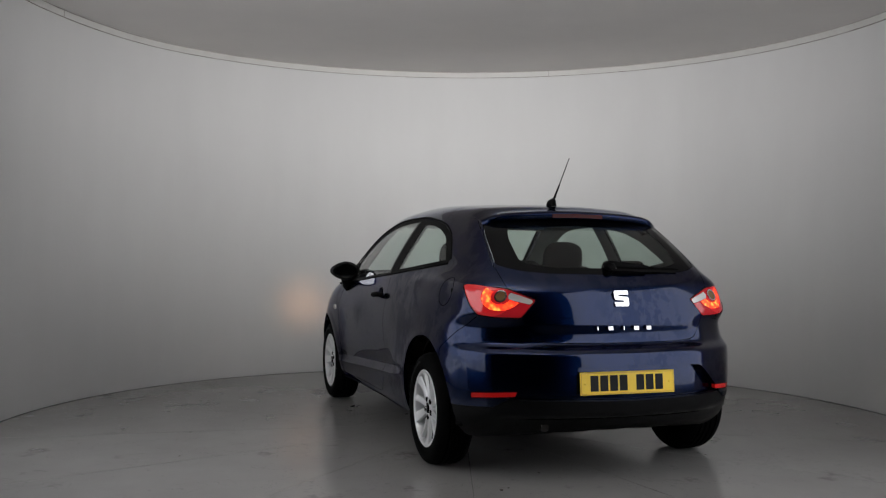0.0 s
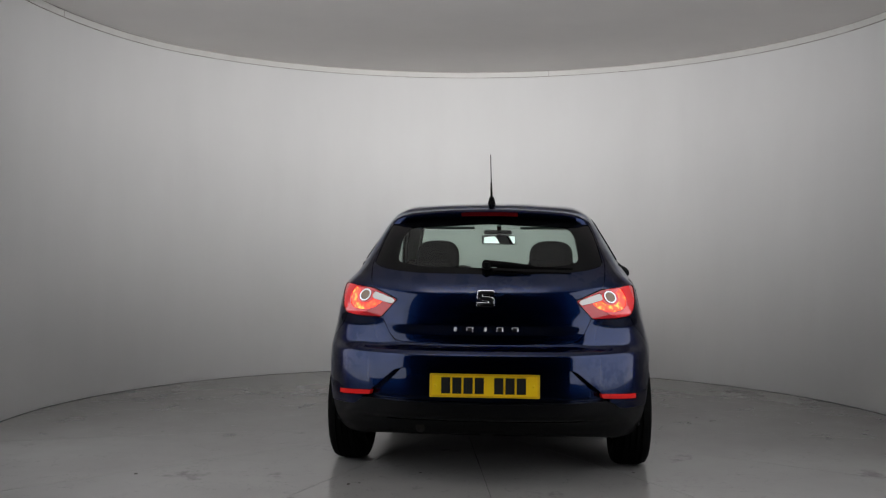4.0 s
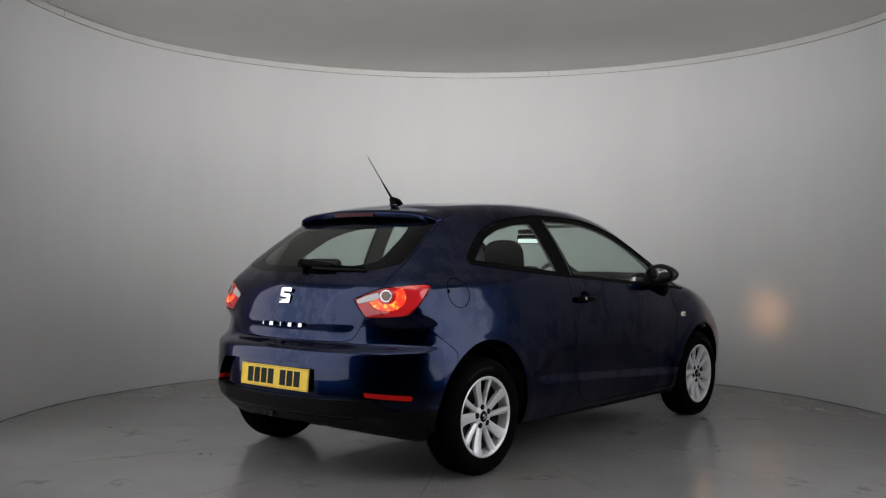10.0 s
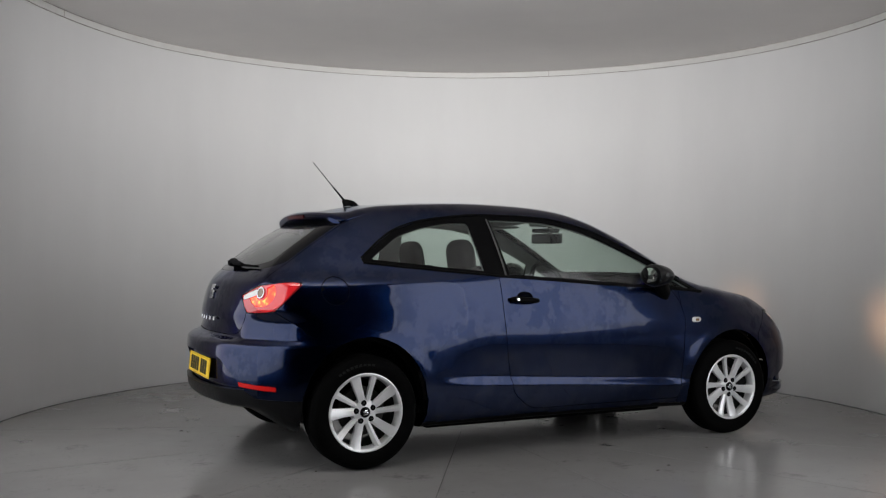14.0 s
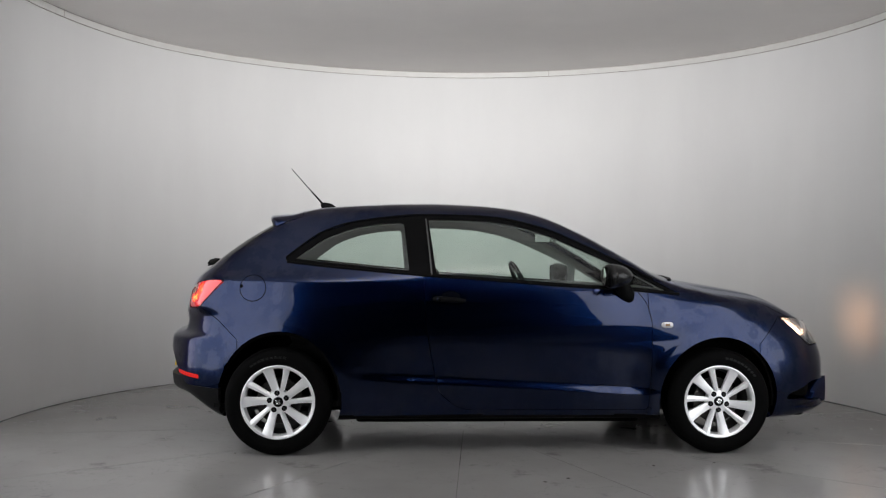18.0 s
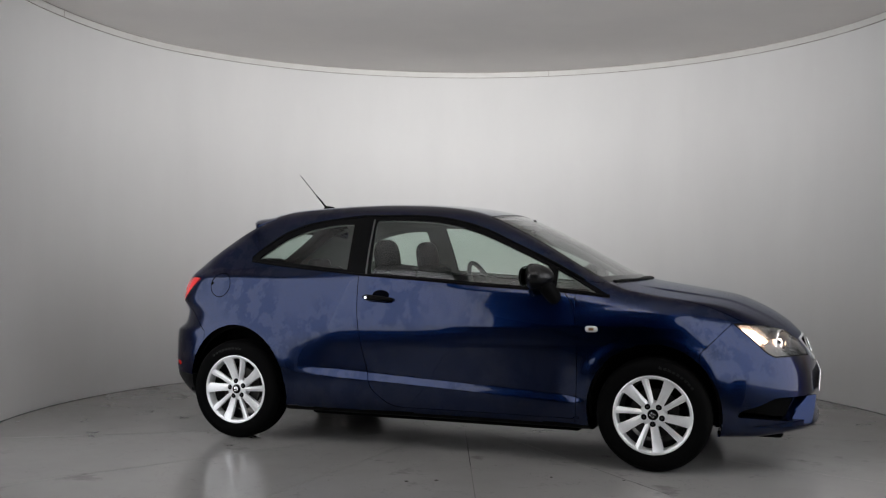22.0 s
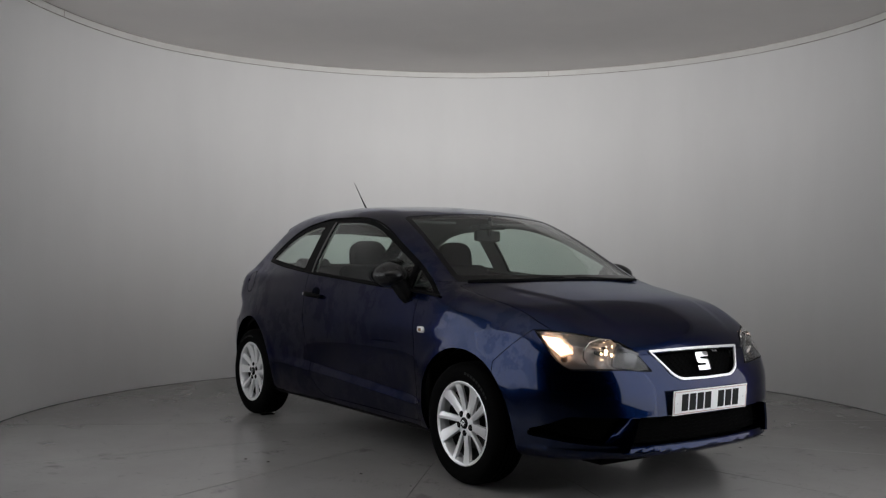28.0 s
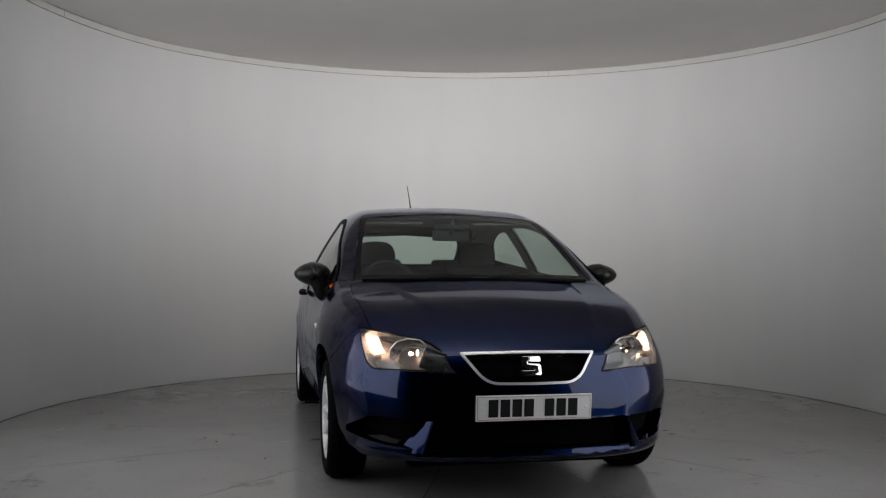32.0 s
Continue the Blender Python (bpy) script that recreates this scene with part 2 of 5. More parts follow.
wall = tagged(arc_wall("wall_round", OPEN_E, 360 - OPEN_W, WALL_R, WALL_R + 0.12, 0.0, CEIL_Z + 0.12, M_WALL, 120, slope),
              "matt light grey curved wall of a round photo booth", "wall", kind="structure")
trim = tagged(arc_wall("trim", OPEN_E, 360 - OPEN_W, WALL_R - 0.012, WALL_R - 0.001, CEIL_Z - 0.052, CEIL_Z, M_TRIM, 120), "", "", kind="structure")
for v in trim.data.vertices:
    v.co.z += slope(v.co.x, v.co.y)
tagged(trim, "narrow white trim strip along the top of the wall", "trim")

# dark hairlines edging the trim, the lower a painted shadow, and two butt joints
for z0, z1 in ((CEIL_Z - 0.0565, CEIL_Z - 0.0525), (CEIL_Z - 0.0045, CEIL_Z - 0.0005)):
    gap = arc_wall("trim", OPEN_E, 360 - OPEN_W, WALL_R - 0.0145, WALL_R - 0.001, z0, z1, M_GAP, 120)
    for v in gap.data.vertices:
        v.co.z += slope(v.co.x, v.co.y)
    tagged(gap, "thin dark gap and painted shadow line along the trim", "trim", kind="structure")
for x, y in ((-2.98, 0.585), (0.80, 2.90)):
    a = math.degrees(math.atan2(y, x)) + 90
    joint = arc_wall("trim", a - 0.045, a + 0.045, WALL_R - 0.0145, WALL_R - 0.001, CEIL_Z - 0.051, CEIL_Z - 0.005, M_GAP, 2)
    for v in joint.data.vertices:
        v.co.z += slope(v.co.x, v.co.y)
    tagged(joint, "dark butt joint between two lengths of trim", "trim", kind="structure")

ceil_v, ceil_f = [], []
for h in (0.0, 0.1):
    for r in (0.02, 1.2, 2.2, 2.6, 2.8, 3.0, 3.2, 3.4):
        for i in range(96):
            x, y = r * math.cos(i * math.pi / 48), r * math.sin(i * math.pi / 48)
            ceil_v.append((x, y, CEIL_Z + slope(x, y) + h))
for q in range(7):
    for i in range(96):
        j = (i + 1) % 96
        ceil_f.append((q * 96 + j, q * 96 + i, q * 96 + 96 + i, q * 96 + 96 + j))
        ceil_f.append((768 + q * 96 + i, 768 + q * 96 + j, 768 + q * 96 + 96 + j, 768 + q * 96 + 96 + i))
ceil_f += [(672 + i, 672 + (i + 1) % 96, 1440 + (i + 1) % 96, 1440 + i) for i in range(96)] + [tuple(range(95, -1, -1)), tuple(range(768, 864))]
ceiling = tagged(part("ceiling", (ceil_v, ceil_f), M_CEIL, None, angle=30), "plain off-white flat ceiling of the booth", "ceiling", kind="structure")

tagged(part("floor", box(-6, 6, -9, 6, -0.2, -0.003), M_FLOOR), "grey painted concrete floor around the turntable", "floor", kind="structure")

# dark bay round the camera
tagged(part("wall_bay_back", box(-4.5, 4.5, -8.6, -8.5, -0.012, 3.4), M_DARK), "black curtain wall behind the camera", "wall", kind="structure")
for sx, nm in ((-1, "wall_bay_west"), (1, "wall_bay_east")):
    tagged(part(nm, box(*sorted((sx * 4.5, sx * 4.6)), -8.6, 4.0, -0.012, 3.4), M_DARK), "black curtain wall beside the booth", "wall", kind="structure")
tagged(part("ceiling_bay", box(-4.6, 4.6, -8.6, -3.3, 3.4, 3.5), M_DARK), "black ceiling of the camera bay", "ceiling", kind="structure")

# tall glowing panels on the wall either side of the opening
for a0, a1, mat in ((OPEN_E + 0.5, 64, M_LIGHT_E), (360 - 77.5, 360 - OPEN_W - 0.5, M_LIGHT_W)):
    p = arc_wall("wall_light", a0, a1, WALL_R - 0.07, WALL_R - 0.004, 0.30, 2.30, mat, 20)
    tagged(p, "tall curved white light panel beside the opening", "light panel", "booth lights")


def straight_panel(x0, y0, x1, y1, mat):
    """A lit wall panel that runs straight out from the booth's edge towards the camera bay."""
    d = Vector((x1 - x0, y1 - y0, 0)).normalized()
    n = Vector((-d.y, d.x, 0)) * (0.05 if x0 > 0 else -0.05)
    vs = [Vector((x, y, z)) + n * k for k in (0, 1) for z in (0.34, 2.65) for x, y in ((x0, y0), (x1, y1))]
    return part("wall_light", (vs, [(0, 1, 3, 2), (4, 6, 7, 5), (0, 4, 5, 1), (2, 3, 7, 6), (0, 2, 6, 4), (1, 5, 7, 3)]), mat, None, smooth=False)


for x0, y0, x1, y1, mat in ((-2.115, -2.15, -1.500, -3.36, M_LIGHT_W), (1.80, -2.42, 1.440, -3.18, M_LIGHT_E)):
    tagged(straight_panel(x0, y0, x1, y1, mat), "tall flat white light panel at the edge of the opening", "light panel", "booth lights")

# added unseen fill lamp over the opening, shaded, aimed along the ceiling at back wall
lamp = bpy.data.lights.new("header_fill", "AREA")
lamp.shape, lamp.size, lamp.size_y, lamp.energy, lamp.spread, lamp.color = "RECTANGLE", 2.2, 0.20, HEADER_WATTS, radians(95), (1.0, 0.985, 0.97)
new("header_fill", lamp).matrix_world = look((-0.15, -3.40, 2.66), (-0.15, 3.0, 1.9))
can = part("header_fill_can", join(box(-1.30, 1.00, -3.54, -3.42, 2.53, 2.79, 0.01), box(-1.30, 1.00, -3.42, -3.34, 2.78, 2.79), box(-1.30, 1.00, -3.42, -3.02, 2.53, 2.54)), M_DARK)
tagged(can, "long black can of an added, unseen fill lamp over the opening", "strip lamp")
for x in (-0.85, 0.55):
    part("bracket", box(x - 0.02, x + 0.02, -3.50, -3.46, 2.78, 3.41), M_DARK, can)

# the turning floor: wedge plates round a middle cover
disc = new("turntable")
tagged(disc, "round grey painted turntable of wedge plates, scuffed and dirty", "turntable")


def floor_paint(name, home):
    """Scuffed grey floor paint in the turntable's own plan: dirt film, specks, damp marks and fine cracks."""
    m = material(name, (0.11, 0.107, 0.102), 0.22, spec=0.36)
    b = bsdf(m)

    def noise_at(scale, detail, rough, stretch=(1, 1, 1)):
        n = noise_node(m, scale, detail, rough, stretch)
        n.inputs["Vector"].links[0].from_node.inputs[0].links[0].from_node.object = home
        return n

    film = ramp(m, noise_at(1.2, 6.0, 0.62), 0, ((0.3, (0.212, 0.206, 0.198)), (0.7, (0.250, 0.244, 0.236))))
    specks = ramp(m, noise_at(70.0, 3.0, 0.6), 0, ((0.70, 1.0), (0.76, 0.45)))
    damp = ramp(m, noise_at(2.6, 5.0, 0.7), 0, ((0.60, 1.0), (0.67, 0.70)))
    crack = node(m, "ShaderNodeTexVoronoi", Scale=1.6)
    crack.feature = "DISTANCE_TO_EDGE"
    warp = noise_at(3.0, 4.0, 0.6)
    link(m, warp, 1, crack, "Vector")
    lines = ramp(m, crack, 0, ((0.0, 0.72), (0.004, 1.0)))
    last = film
    for k in (specks, damp, lines):
        mx = node(m, "ShaderNodeMix")
        mx.data_type, mx.blend_type = "RGBA", "MULTIPLY"
        mx.inputs[0].default_value = 1.0
        m.node_tree.links.new(last.outputs[0 if last is film else 2], mx.inputs[6])
        m.node_tree.links.new(k.outputs[0], mx.inputs[7])
        last = mx
    m.node_tree.links.new(last.outputs[0 if last is film else 2], b.inputs["Base Color"])
    gloss = ramp(m, noise_at(2.6, 5.0, 0.7), 0, ((0.35, 0.19), (0.58, 0.17), (0.68, 0.12)))
    link(m, gloss, 0, b, "Roughness")
    bump(m, noise_at(2.5, 3.0, 0.6), 0, 0.02, 0.002)
    return m


M_DISC = floor_paint("turntable_paint", disc)
ring = [(0.27 * math.cos(radians(7.5 * i)), 0.27 * math.sin(radians(7.5 * i))) for i in range(48)]
part("cover", ([(x, y, z) for z in (-0.05, 0.0) for x, y in ring], [tuple(range(47, -1, -1)), tuple(range(48, 96))] + [(i, (i + 1) % 48, 48 + (i + 1) % 48, 48 + i) for i in range(48)]), M_DISC, disc, angle=30)
wedge_v, wedge_f = [], []
for h in (-0.05, 0.0):
    for i in range(13):
        a = radians(0.05 + (360 / 14 - 0.10) * i / 12)
        for r in (0.2725, 1.2, 2.1, 3.02):
            da = 0.0003 / r * (1 if i == 0 else -1 if i == 12 else 0)
            wedge_v.append((r * math.cos(a + da), r * math.sin(a + da), h))
k = 52
for i in range(12):
    for q in range(3):
        a = i * 4 + q
        wedge_f.append((k + a, k + a + 1, k + a + 5, k + a + 4))
    wedge_f.append((i * 4 + 3, i * 4 + 7, k + i * 4 + 7, k + i * 4 + 3))
    wedge_f.append((i * 4 + 4, i * 4, k + i * 4, k + i * 4 + 4))
for q in range(3):
    wedge_f.append((q, q + 1, k + q + 1, k + q))
    wedge_f.append((48 + q + 1, 48 + q, k + 48 + q, k + 48 + q + 1))
WEDGE = mesh_from("wedge_plate", wedge_v, wedge_f, M_DISC, angle=30)
for i in range(14):
    part("wedge_plate", WEDGE, None, disc).rotation_euler.z = radians(-70 + 360 / 14 * i)

# crumbs of dirt stuck on the plates
rng = random.Random(5)
for x, y, r in ((-1.76, 0.45, 0.012), (-1.73, 0.40, 0.008), (-1.48, 0.13, 0.009), (-1.67, 1.54, 0.011), (0.26, -1.66, 0.010), (0.39, -1.59, 0.012), (0.90, -1.32, 0.009),
                (-1.35, -0.95, 0.008), (1.55, 0.85, 0.009), (0.15, 1.75, 0.010), (-0.55, 1.85, 0.008), (1.25, -1.25, 0.008)):
    bm = bmesh.new()
    bmesh.ops.create_icosphere(bm, subdivisions=1, radius=r)
    for q in bm.verts:
        q.co = (x + q.co.x * rng.uniform(0.6, 1.5), y + q.co.y * rng.uniform(0.5, 1.2), 0.0005 + max(0.0, q.co.z) * 0.45 * rng.uniform(0.6, 1.2))
    part("dirt_crumb", bm, M_DIRT, disc)


# ---- the car's skin: one smooth solid between side, top, nose and tail surfaces ----
def curve(xs, ys):
    """A smooth monotone curve through control values."""
    xs, ys = np.array(xs, float), np.array(ys, float)
    h, d = np.diff(xs), np.diff(ys) / np.diff(xs)
    m = np.zeros(len(xs))
    m[0], m[-1] = d[0], d[-1]
    w1, w2 = 2 * h[1:] + h[:-1], h[1:] + 2 * h[:-1]
    same = d[1:] * d[:-1] > 0
    with np.errstate(divide="ignore", invalid="ignore"):
        m[1:-1] = np.where(same, (w1 + w2) / (w1 / d[:-1] + w2 / d[1:]), 0)

    def at(x):
        x = np.clip(np.asarray(x, float), xs[0], xs[-1])
        i = np.clip(np.searchsorted(xs, x, side="right") - 1, 0, len(xs) - 2)
        s = (x - xs[i]) / h[i]
        return ((1 + 2 * s) * (1 - s) ** 2 * ys[i] + s * (1 - s) ** 2 * h[i] * m[i] + s * s * (3 - 2 * s) * ys[i + 1] + s * s * (s - 1) * h[i] * m[i + 1])
    return at


SIDE_Z = (0.16, 0.27, 0.35, 0.50, 0.62, 0.72, 0.82, 0.90, 0.96, 1.02, 1.10, 1.20, 1.30, 1.36, 1.46)
SIDE = {
    -0.6: (0.685, 0.718, 0.733, 0.750, 0.753, 0.745, 0.735, 0.72, 0.70, 0.63, 0.57, 0.51, 0.47, 0.43, 0.34),
    -0.2: (0.75, 0.795, 0.815, 0.825, 0.825, 0.808, 0.782, 0.765, 0.745, 0.69, 0.635, 0.575, 0.52, 0.47, 0.37),
    0.1: (0.77, 0.817, 0.837, 0.852, 0.852, 0.840, 0.822, 0.80, 0.782, 0.735, 0.685, 0.62, 0.555, 0.51, 0.40),
    0.55: (0.77, 0.815, 0.832, 0.846, 0.850, 0.846, 0.834, 0.818, 0.803, 0.775, 0.73, 0.67, 0.605, 0.56, 0.44),
    1.2: (0.755, 0.795, 0.812, 0.835, 0.842, 0.842, 0.834, 0.818, 0.80, 0.782, 0.747, 0.692, 0.627, 0.578, 0.45),
    1.95: (0.755, 0.80, 0.82, 0.838, 0.843, 0.842, 0.828, 0.805, 0.775, 0.742, 0.705, 0.66, 0.60, 0.55, 0.43),
    2.47: (0.77, 0.825, 0.845, 0.857, 0.855, 0.843, 0.815, 0.775, 0.735, 0.70, 0.66, 0.61, 0.55, 0.50, 0.40),
    2.9: (0.70, 0.752, 0.772, 0.782, 0.764, 0.722, 0.658, 0.615, 0.58, 0.545, 0.505, 0.46, 0.41, 0.37, 0.29),
    3.4: (0.45, 0.49, 0.505, 0.515, 0.50, 0.47, 0.43, 0.40, 0.37, 0.34, 0.31, 0.28, 0.24, 0.21, 0.16),
}
SIDE_X = sorted(SIDE)
SIDE_CURVES = [curve(SIDE_Z, SIDE[k]) for k in SIDE_X]
ROOF = curve((-0.8, -0.16, 0.02, 0.25, 0.51, 0.69, 0.86, 1.04, 1.21, 1.38, 1.555, 1.73, 1.90, 2.07, 2.24, 2.33, 2.47, 2.65, 2.83, 3.0, 3.10, 3.19, 3.26, 3.4),
             (1.29, 1.352, 1.376, 1.404, 1.421, 1.429, 1.432, 1.428, 1.419, 1.399, 1.361, 1.292, 1.206, 1.113, 1.023, 0.985, 0.958, 0.929, 0.897, 0.851, 0.818, 0.775, 0.730, 0.62))
ROOF_CROWN = curve((-0.3, 0.6, 1.3, 1.7, 2.1, 2.4, 2.8, 3.3), (0.10, 0.09, 0.10, 0.17, 0.17, 0.10, 0.11, 0.16))
NOSE = curve((0.10, 0.19, 0.24, 0.30, 0.40, 0.50, 0.58, 0.67, 0.72, 0.78, 0.9, 1.5), (3.15, 3.245, 3.285, 3.285, 3.278, 3.272, 3.255, 3.224, 3.198, 3.15, 3.05, 2.9))
NOSE_CROWN = curve((0.1, 0.5, 0.7, 0.9), (0.22, 0.22, 0.29, 0.36))
TAIL = curve((0.10, 0.19, 0.27, 0.34, 0.45, 0.58, 0.628, 0.644, 0.668, 0.69, 0.80, 0.90, 0.955, 0.985, 1.02, 1.10, 1.20, 1.30, 1.37, 1.5),
             (-0.45, -0.56, -0.665, -0.705, -0.715, -0.712, -0.706, -0.690, -0.655, -0.643, -0.625, -0.60, -0.572, -0.545, -0.505, -0.405, -0.262, -0.105, 0.0, 0.2))
TAIL_CROWN = curve((0.2, 0.6, 0.9, 1.1, 1.4), (0.27, 0.27, 0.29, 0.22, 0.16))


def step(a, b, v):
    t = np.clip((v - a) / (b - a), 0, 1)
    return t * t * (3 - 2 * t)


def half_width(x, z):
    x = np.clip(x, SIDE_X[0], SIDE_X[-1])
    cols = np.array([c(z) for c in SIDE_CURVES])
    xs = np.array(SIDE_X)
    i = np.clip(np.searchsorted(xs, x, side="right") - 1, 0, len(xs) - 2)
    m = np.gradient(cols, xs, axis=0)
    n = np.arange(len(x))
    h = (xs[i + 1] - xs[i])
    s = (x - xs[i]) / h
    a, b, ma, mb = cols[i, n], cols[i + 1, n], m[i, n], m[i + 1, n]
    w = (1 + 2 * s) * (1 - s) ** 2 * a + s * (1 - s) ** 2 * h * ma + s * s * (3 - 2 * s) * b + s * s * (s - 1) * h * mb
    # lower light-catching ledge along the doors
    zc = 0.395 - 0.055 * (x - 1.0)
    fade = step(0.35, 0.75, x) * (1 - step(1.95, 2.2, x))
    w = w - 0.021 * fade * np.clip((z - zc + 0.006) / 0.034, 0, 1) * (1 - step(zc + 0.04, zc + 0.32, z))
    # shoulder crease from the front wing into the door
    zk = 0.735 + 0.02 * (x - 2.0)
    w = w + 0.010 * step(1.0, 1.9, x) * (1 - step(2.6, 2.9, x)) * np.maximum(0, 1 - np.abs(z - zk) / 0.10)
    # splitter lip round the foot of the front bumper
    w = w + 0.009 * step(2.80, 2.95, x) * step(0.19, 0.205, z) * (1 - step(0.235, 0.262, z))
    # rolled lips round the wheel arches
    for cx in (0.0, 2.469):
        r = np.hypot(x - cx, z - 0.292)
        w = w + 0.005 * (1 - step(0.385, 0.43, r))
    return w


def smooth_max(a, b, k):
    h = np.maximum(k - np.abs(a - b), 0) / k
    return np.maximum(a, b) + h * h * k * 0.25


def solid(p):
    """Below zero inside the car's body."""
    x, y, z = p[:, 0], np.abs(p[:, 1]), p[:, 2]
    side = (y - half_width(x, z)) * 0.95
    top = z - (ROOF(x) - ROOF_CROWN(x) * y * y)
    ridge = 0.50 - 0.16 * np.clip((x - 2.35) / 0.85, 0, 1)
    top = top + 0.006 * step(2.30, 2.50, x) * (1 - step(3.0, 3.2, x)) * step(ridge - 0.015, ridge + 0.030, y)
    nose = (x - (NOSE(z) + 0.010 * step(0.19, 0.205, z) * (1 - step(0.235, 0.262, z)) - NOSE_CROWN(z) * y * y)) * 0.9
    # the bumper's corners turn away more sharply than its middle
    bend = np.maximum(0, y - 0.42)
    # the tailgate's foot tucks in over the bumper
    tuck = 0.020 * (1 - step(0.42, 0.50, y)) * (1 - step(0.70, 0.785, z)) * step(0.652, 0.672, z)
    tail = ((TAIL(z) + TAIL_CROWN(z) * y * y + (0.20 * bend + 0.25 * bend * bend) * (1 - step(0.74, 0.84, z)) + tuck) - x) * 0.8
    floor = 0.185 + 0.02 * step(2.9, 3.2, x) + 0.125 * step(-0.30, -0.56, x) - z
    f = smooth_max(side, top, 0.07)
    f = smooth_max(f, nose, 0.19)
    f = smooth_max(f, tail, 0.12)
    return smooth_max(f, floor, 0.05)


SPINE = (0.12, 2.58, 0.62)


def skin(origin, way):
    """Where rays that leave the spine meet the skin."""
    lo, hi = np.zeros(len(way)), np.full(len(way), 1.6)
    for _ in range(36):
        mid = (lo + hi) / 2
        inside = solid(origin + way * mid[:, None]) < 0
        lo, hi = np.where(inside, mid, lo), np.where(inside, hi, mid)
    return origin + way * hi[:, None]


def skin_normal(p):
    g = np.empty_like(p)
    for i in range(3):
        d = np.zeros(3)
        d[i] = 0.003
        g[:, i] = solid(p + d) - solid(p - d)
    return g / np.linalg.norm(g, axis=1, keepdims=True)


# ---- cutting the skin into panels ----
def skin_half():
    """Grid of the right half, from the tail's middle over the side to the nose's middle."""
    phis = np.radians(np.concatenate([np.linspace(-90, -40, 14, endpoint=False), np.linspace(-40, 35, 118, endpoint=False), np.linspace(35, 90, 33)]))
    rows = []
    for psi in np.radians(np.linspace(-90, 0, 40, endpoint=False)):
        rows.append((SPINE[0], psi))
    for xx in np.linspace(SPINE[0], SPINE[1], 110):
        rows.append((xx, 0.0))
    for psi in np.radians(np.linspace(0, 90, 41)[1:]):
        rows.append((SPINE[1], psi))
    n, k = len(rows), len(phis)
    o = np.zeros((n, k, 3))
    d = np.zeros((n, k, 3))
    for i, (xx, psi) in enumerate(rows):
        o[i] = (xx, 0, SPINE[2])
        d[i, :, 0] = np.sin(psi) * np.cos(phis)
        d[i, :, 1] = -np.cos(psi) * np.cos(phis)
        d[i, :, 2] = np.sin(phis)
    p = skin(o.reshape(-1, 3), d.reshape(-1, 3))
    p[:, 1] = np.minimum(p[:, 1], 0)
    p[np.abs(p[:, 1]) < 1e-5, 1] = 0
    faces = []
    for i in range(n - 1):
        for j in range(k - 1):
            faces.append((i * k + j, i * k + j + 1, (i + 1) * k + j + 1, (i + 1) * k + j))
    return p, faces


def inside(poly, u, v):
    c = False
    n = len(poly)
    for i in range(n):
        (x0, y0), (x1, y1) = poly[i], poly[i - 1]
        if (y0 > v) != (y1 > v) and u < (x1 - x0) * (v - y0) / (y1 - y0) + x0:
            c = not c
    return c


AXES = {"side": (Vector((1, 0, 0)), Vector((0, 0, 1)), Vector((0, -1, 0))),
        "rear": (Vector((0, -1, 0)), Vector((0, 0, 1)), Vector((-1, 0, 0))),
        "front": (Vector((0, -1, 0)), Vector((0, 0, 1)), Vector((1, 0, 0))),
        "top": (Vector((1, 0, 0)), Vector((0, -1, 0)), Vector((0, 0, 1))),
        "rear_corner": (Vector((0.7071, -0.7071, 0)), Vector((0, 0, 1)), Vector((-0.7071, -0.7071, 0))),
        "front_corner": (Vector((0.7071, 0.7071, 0)), Vector((0, 0, 1)), Vector((0.7071, -0.7071, 0)))}


def rounded(poly, radius, seg=4):
    """Rounds the corners of an outline; a corner with a third value takes that radius."""
    out = []
    n = len(poly)
    for i in range(n):
        p, a, b = Vector(poly[i][:2]), Vector(poly[i - 1][:2]), Vector(poly[(i + 1) % n][:2])
        r = poly[i][2] if len(poly[i]) > 2 else radius
        r = min(r, (a - p).length * 0.45, (b - p).length * 0.45)
        if r < 1e-4:
            out.append(tuple(p))
            continue
        p0, p1 = p + (a - p).normalized() * r, p + (b - p).normalized() * r
        for k in range(seg + 1):
            t = k / seg
            out.append(tuple(p0 * (1 - t) ** 2 + p * 2 * t * (1 - t) + p1 * t * t))
    return out


def inset(poly, d):
    """An outline moved inwards by d."""
    n = len(poly)
    area = sum(poly[i - 1][0] * poly[i][1] - poly[i][0] * poly[i - 1][1] for i in range(n))
    s = 1 if area > 0 else -1
    out = []
    for i in range(n):
        p, a, b = Vector(poly[i]), Vector(poly[i - 1]), Vector(poly[(i + 1) % n])
        e0, e1 = (p - a).normalized(), (b - p).normalized()
        n0, n1 = Vector((-e0.y, e0.x)) * s, Vector((-e1.y, e1.x)) * s
        m = n0 + n1
        m = m / max(m.dot(n0), 0.5)
        out.append(tuple(p + m * d))
    return out


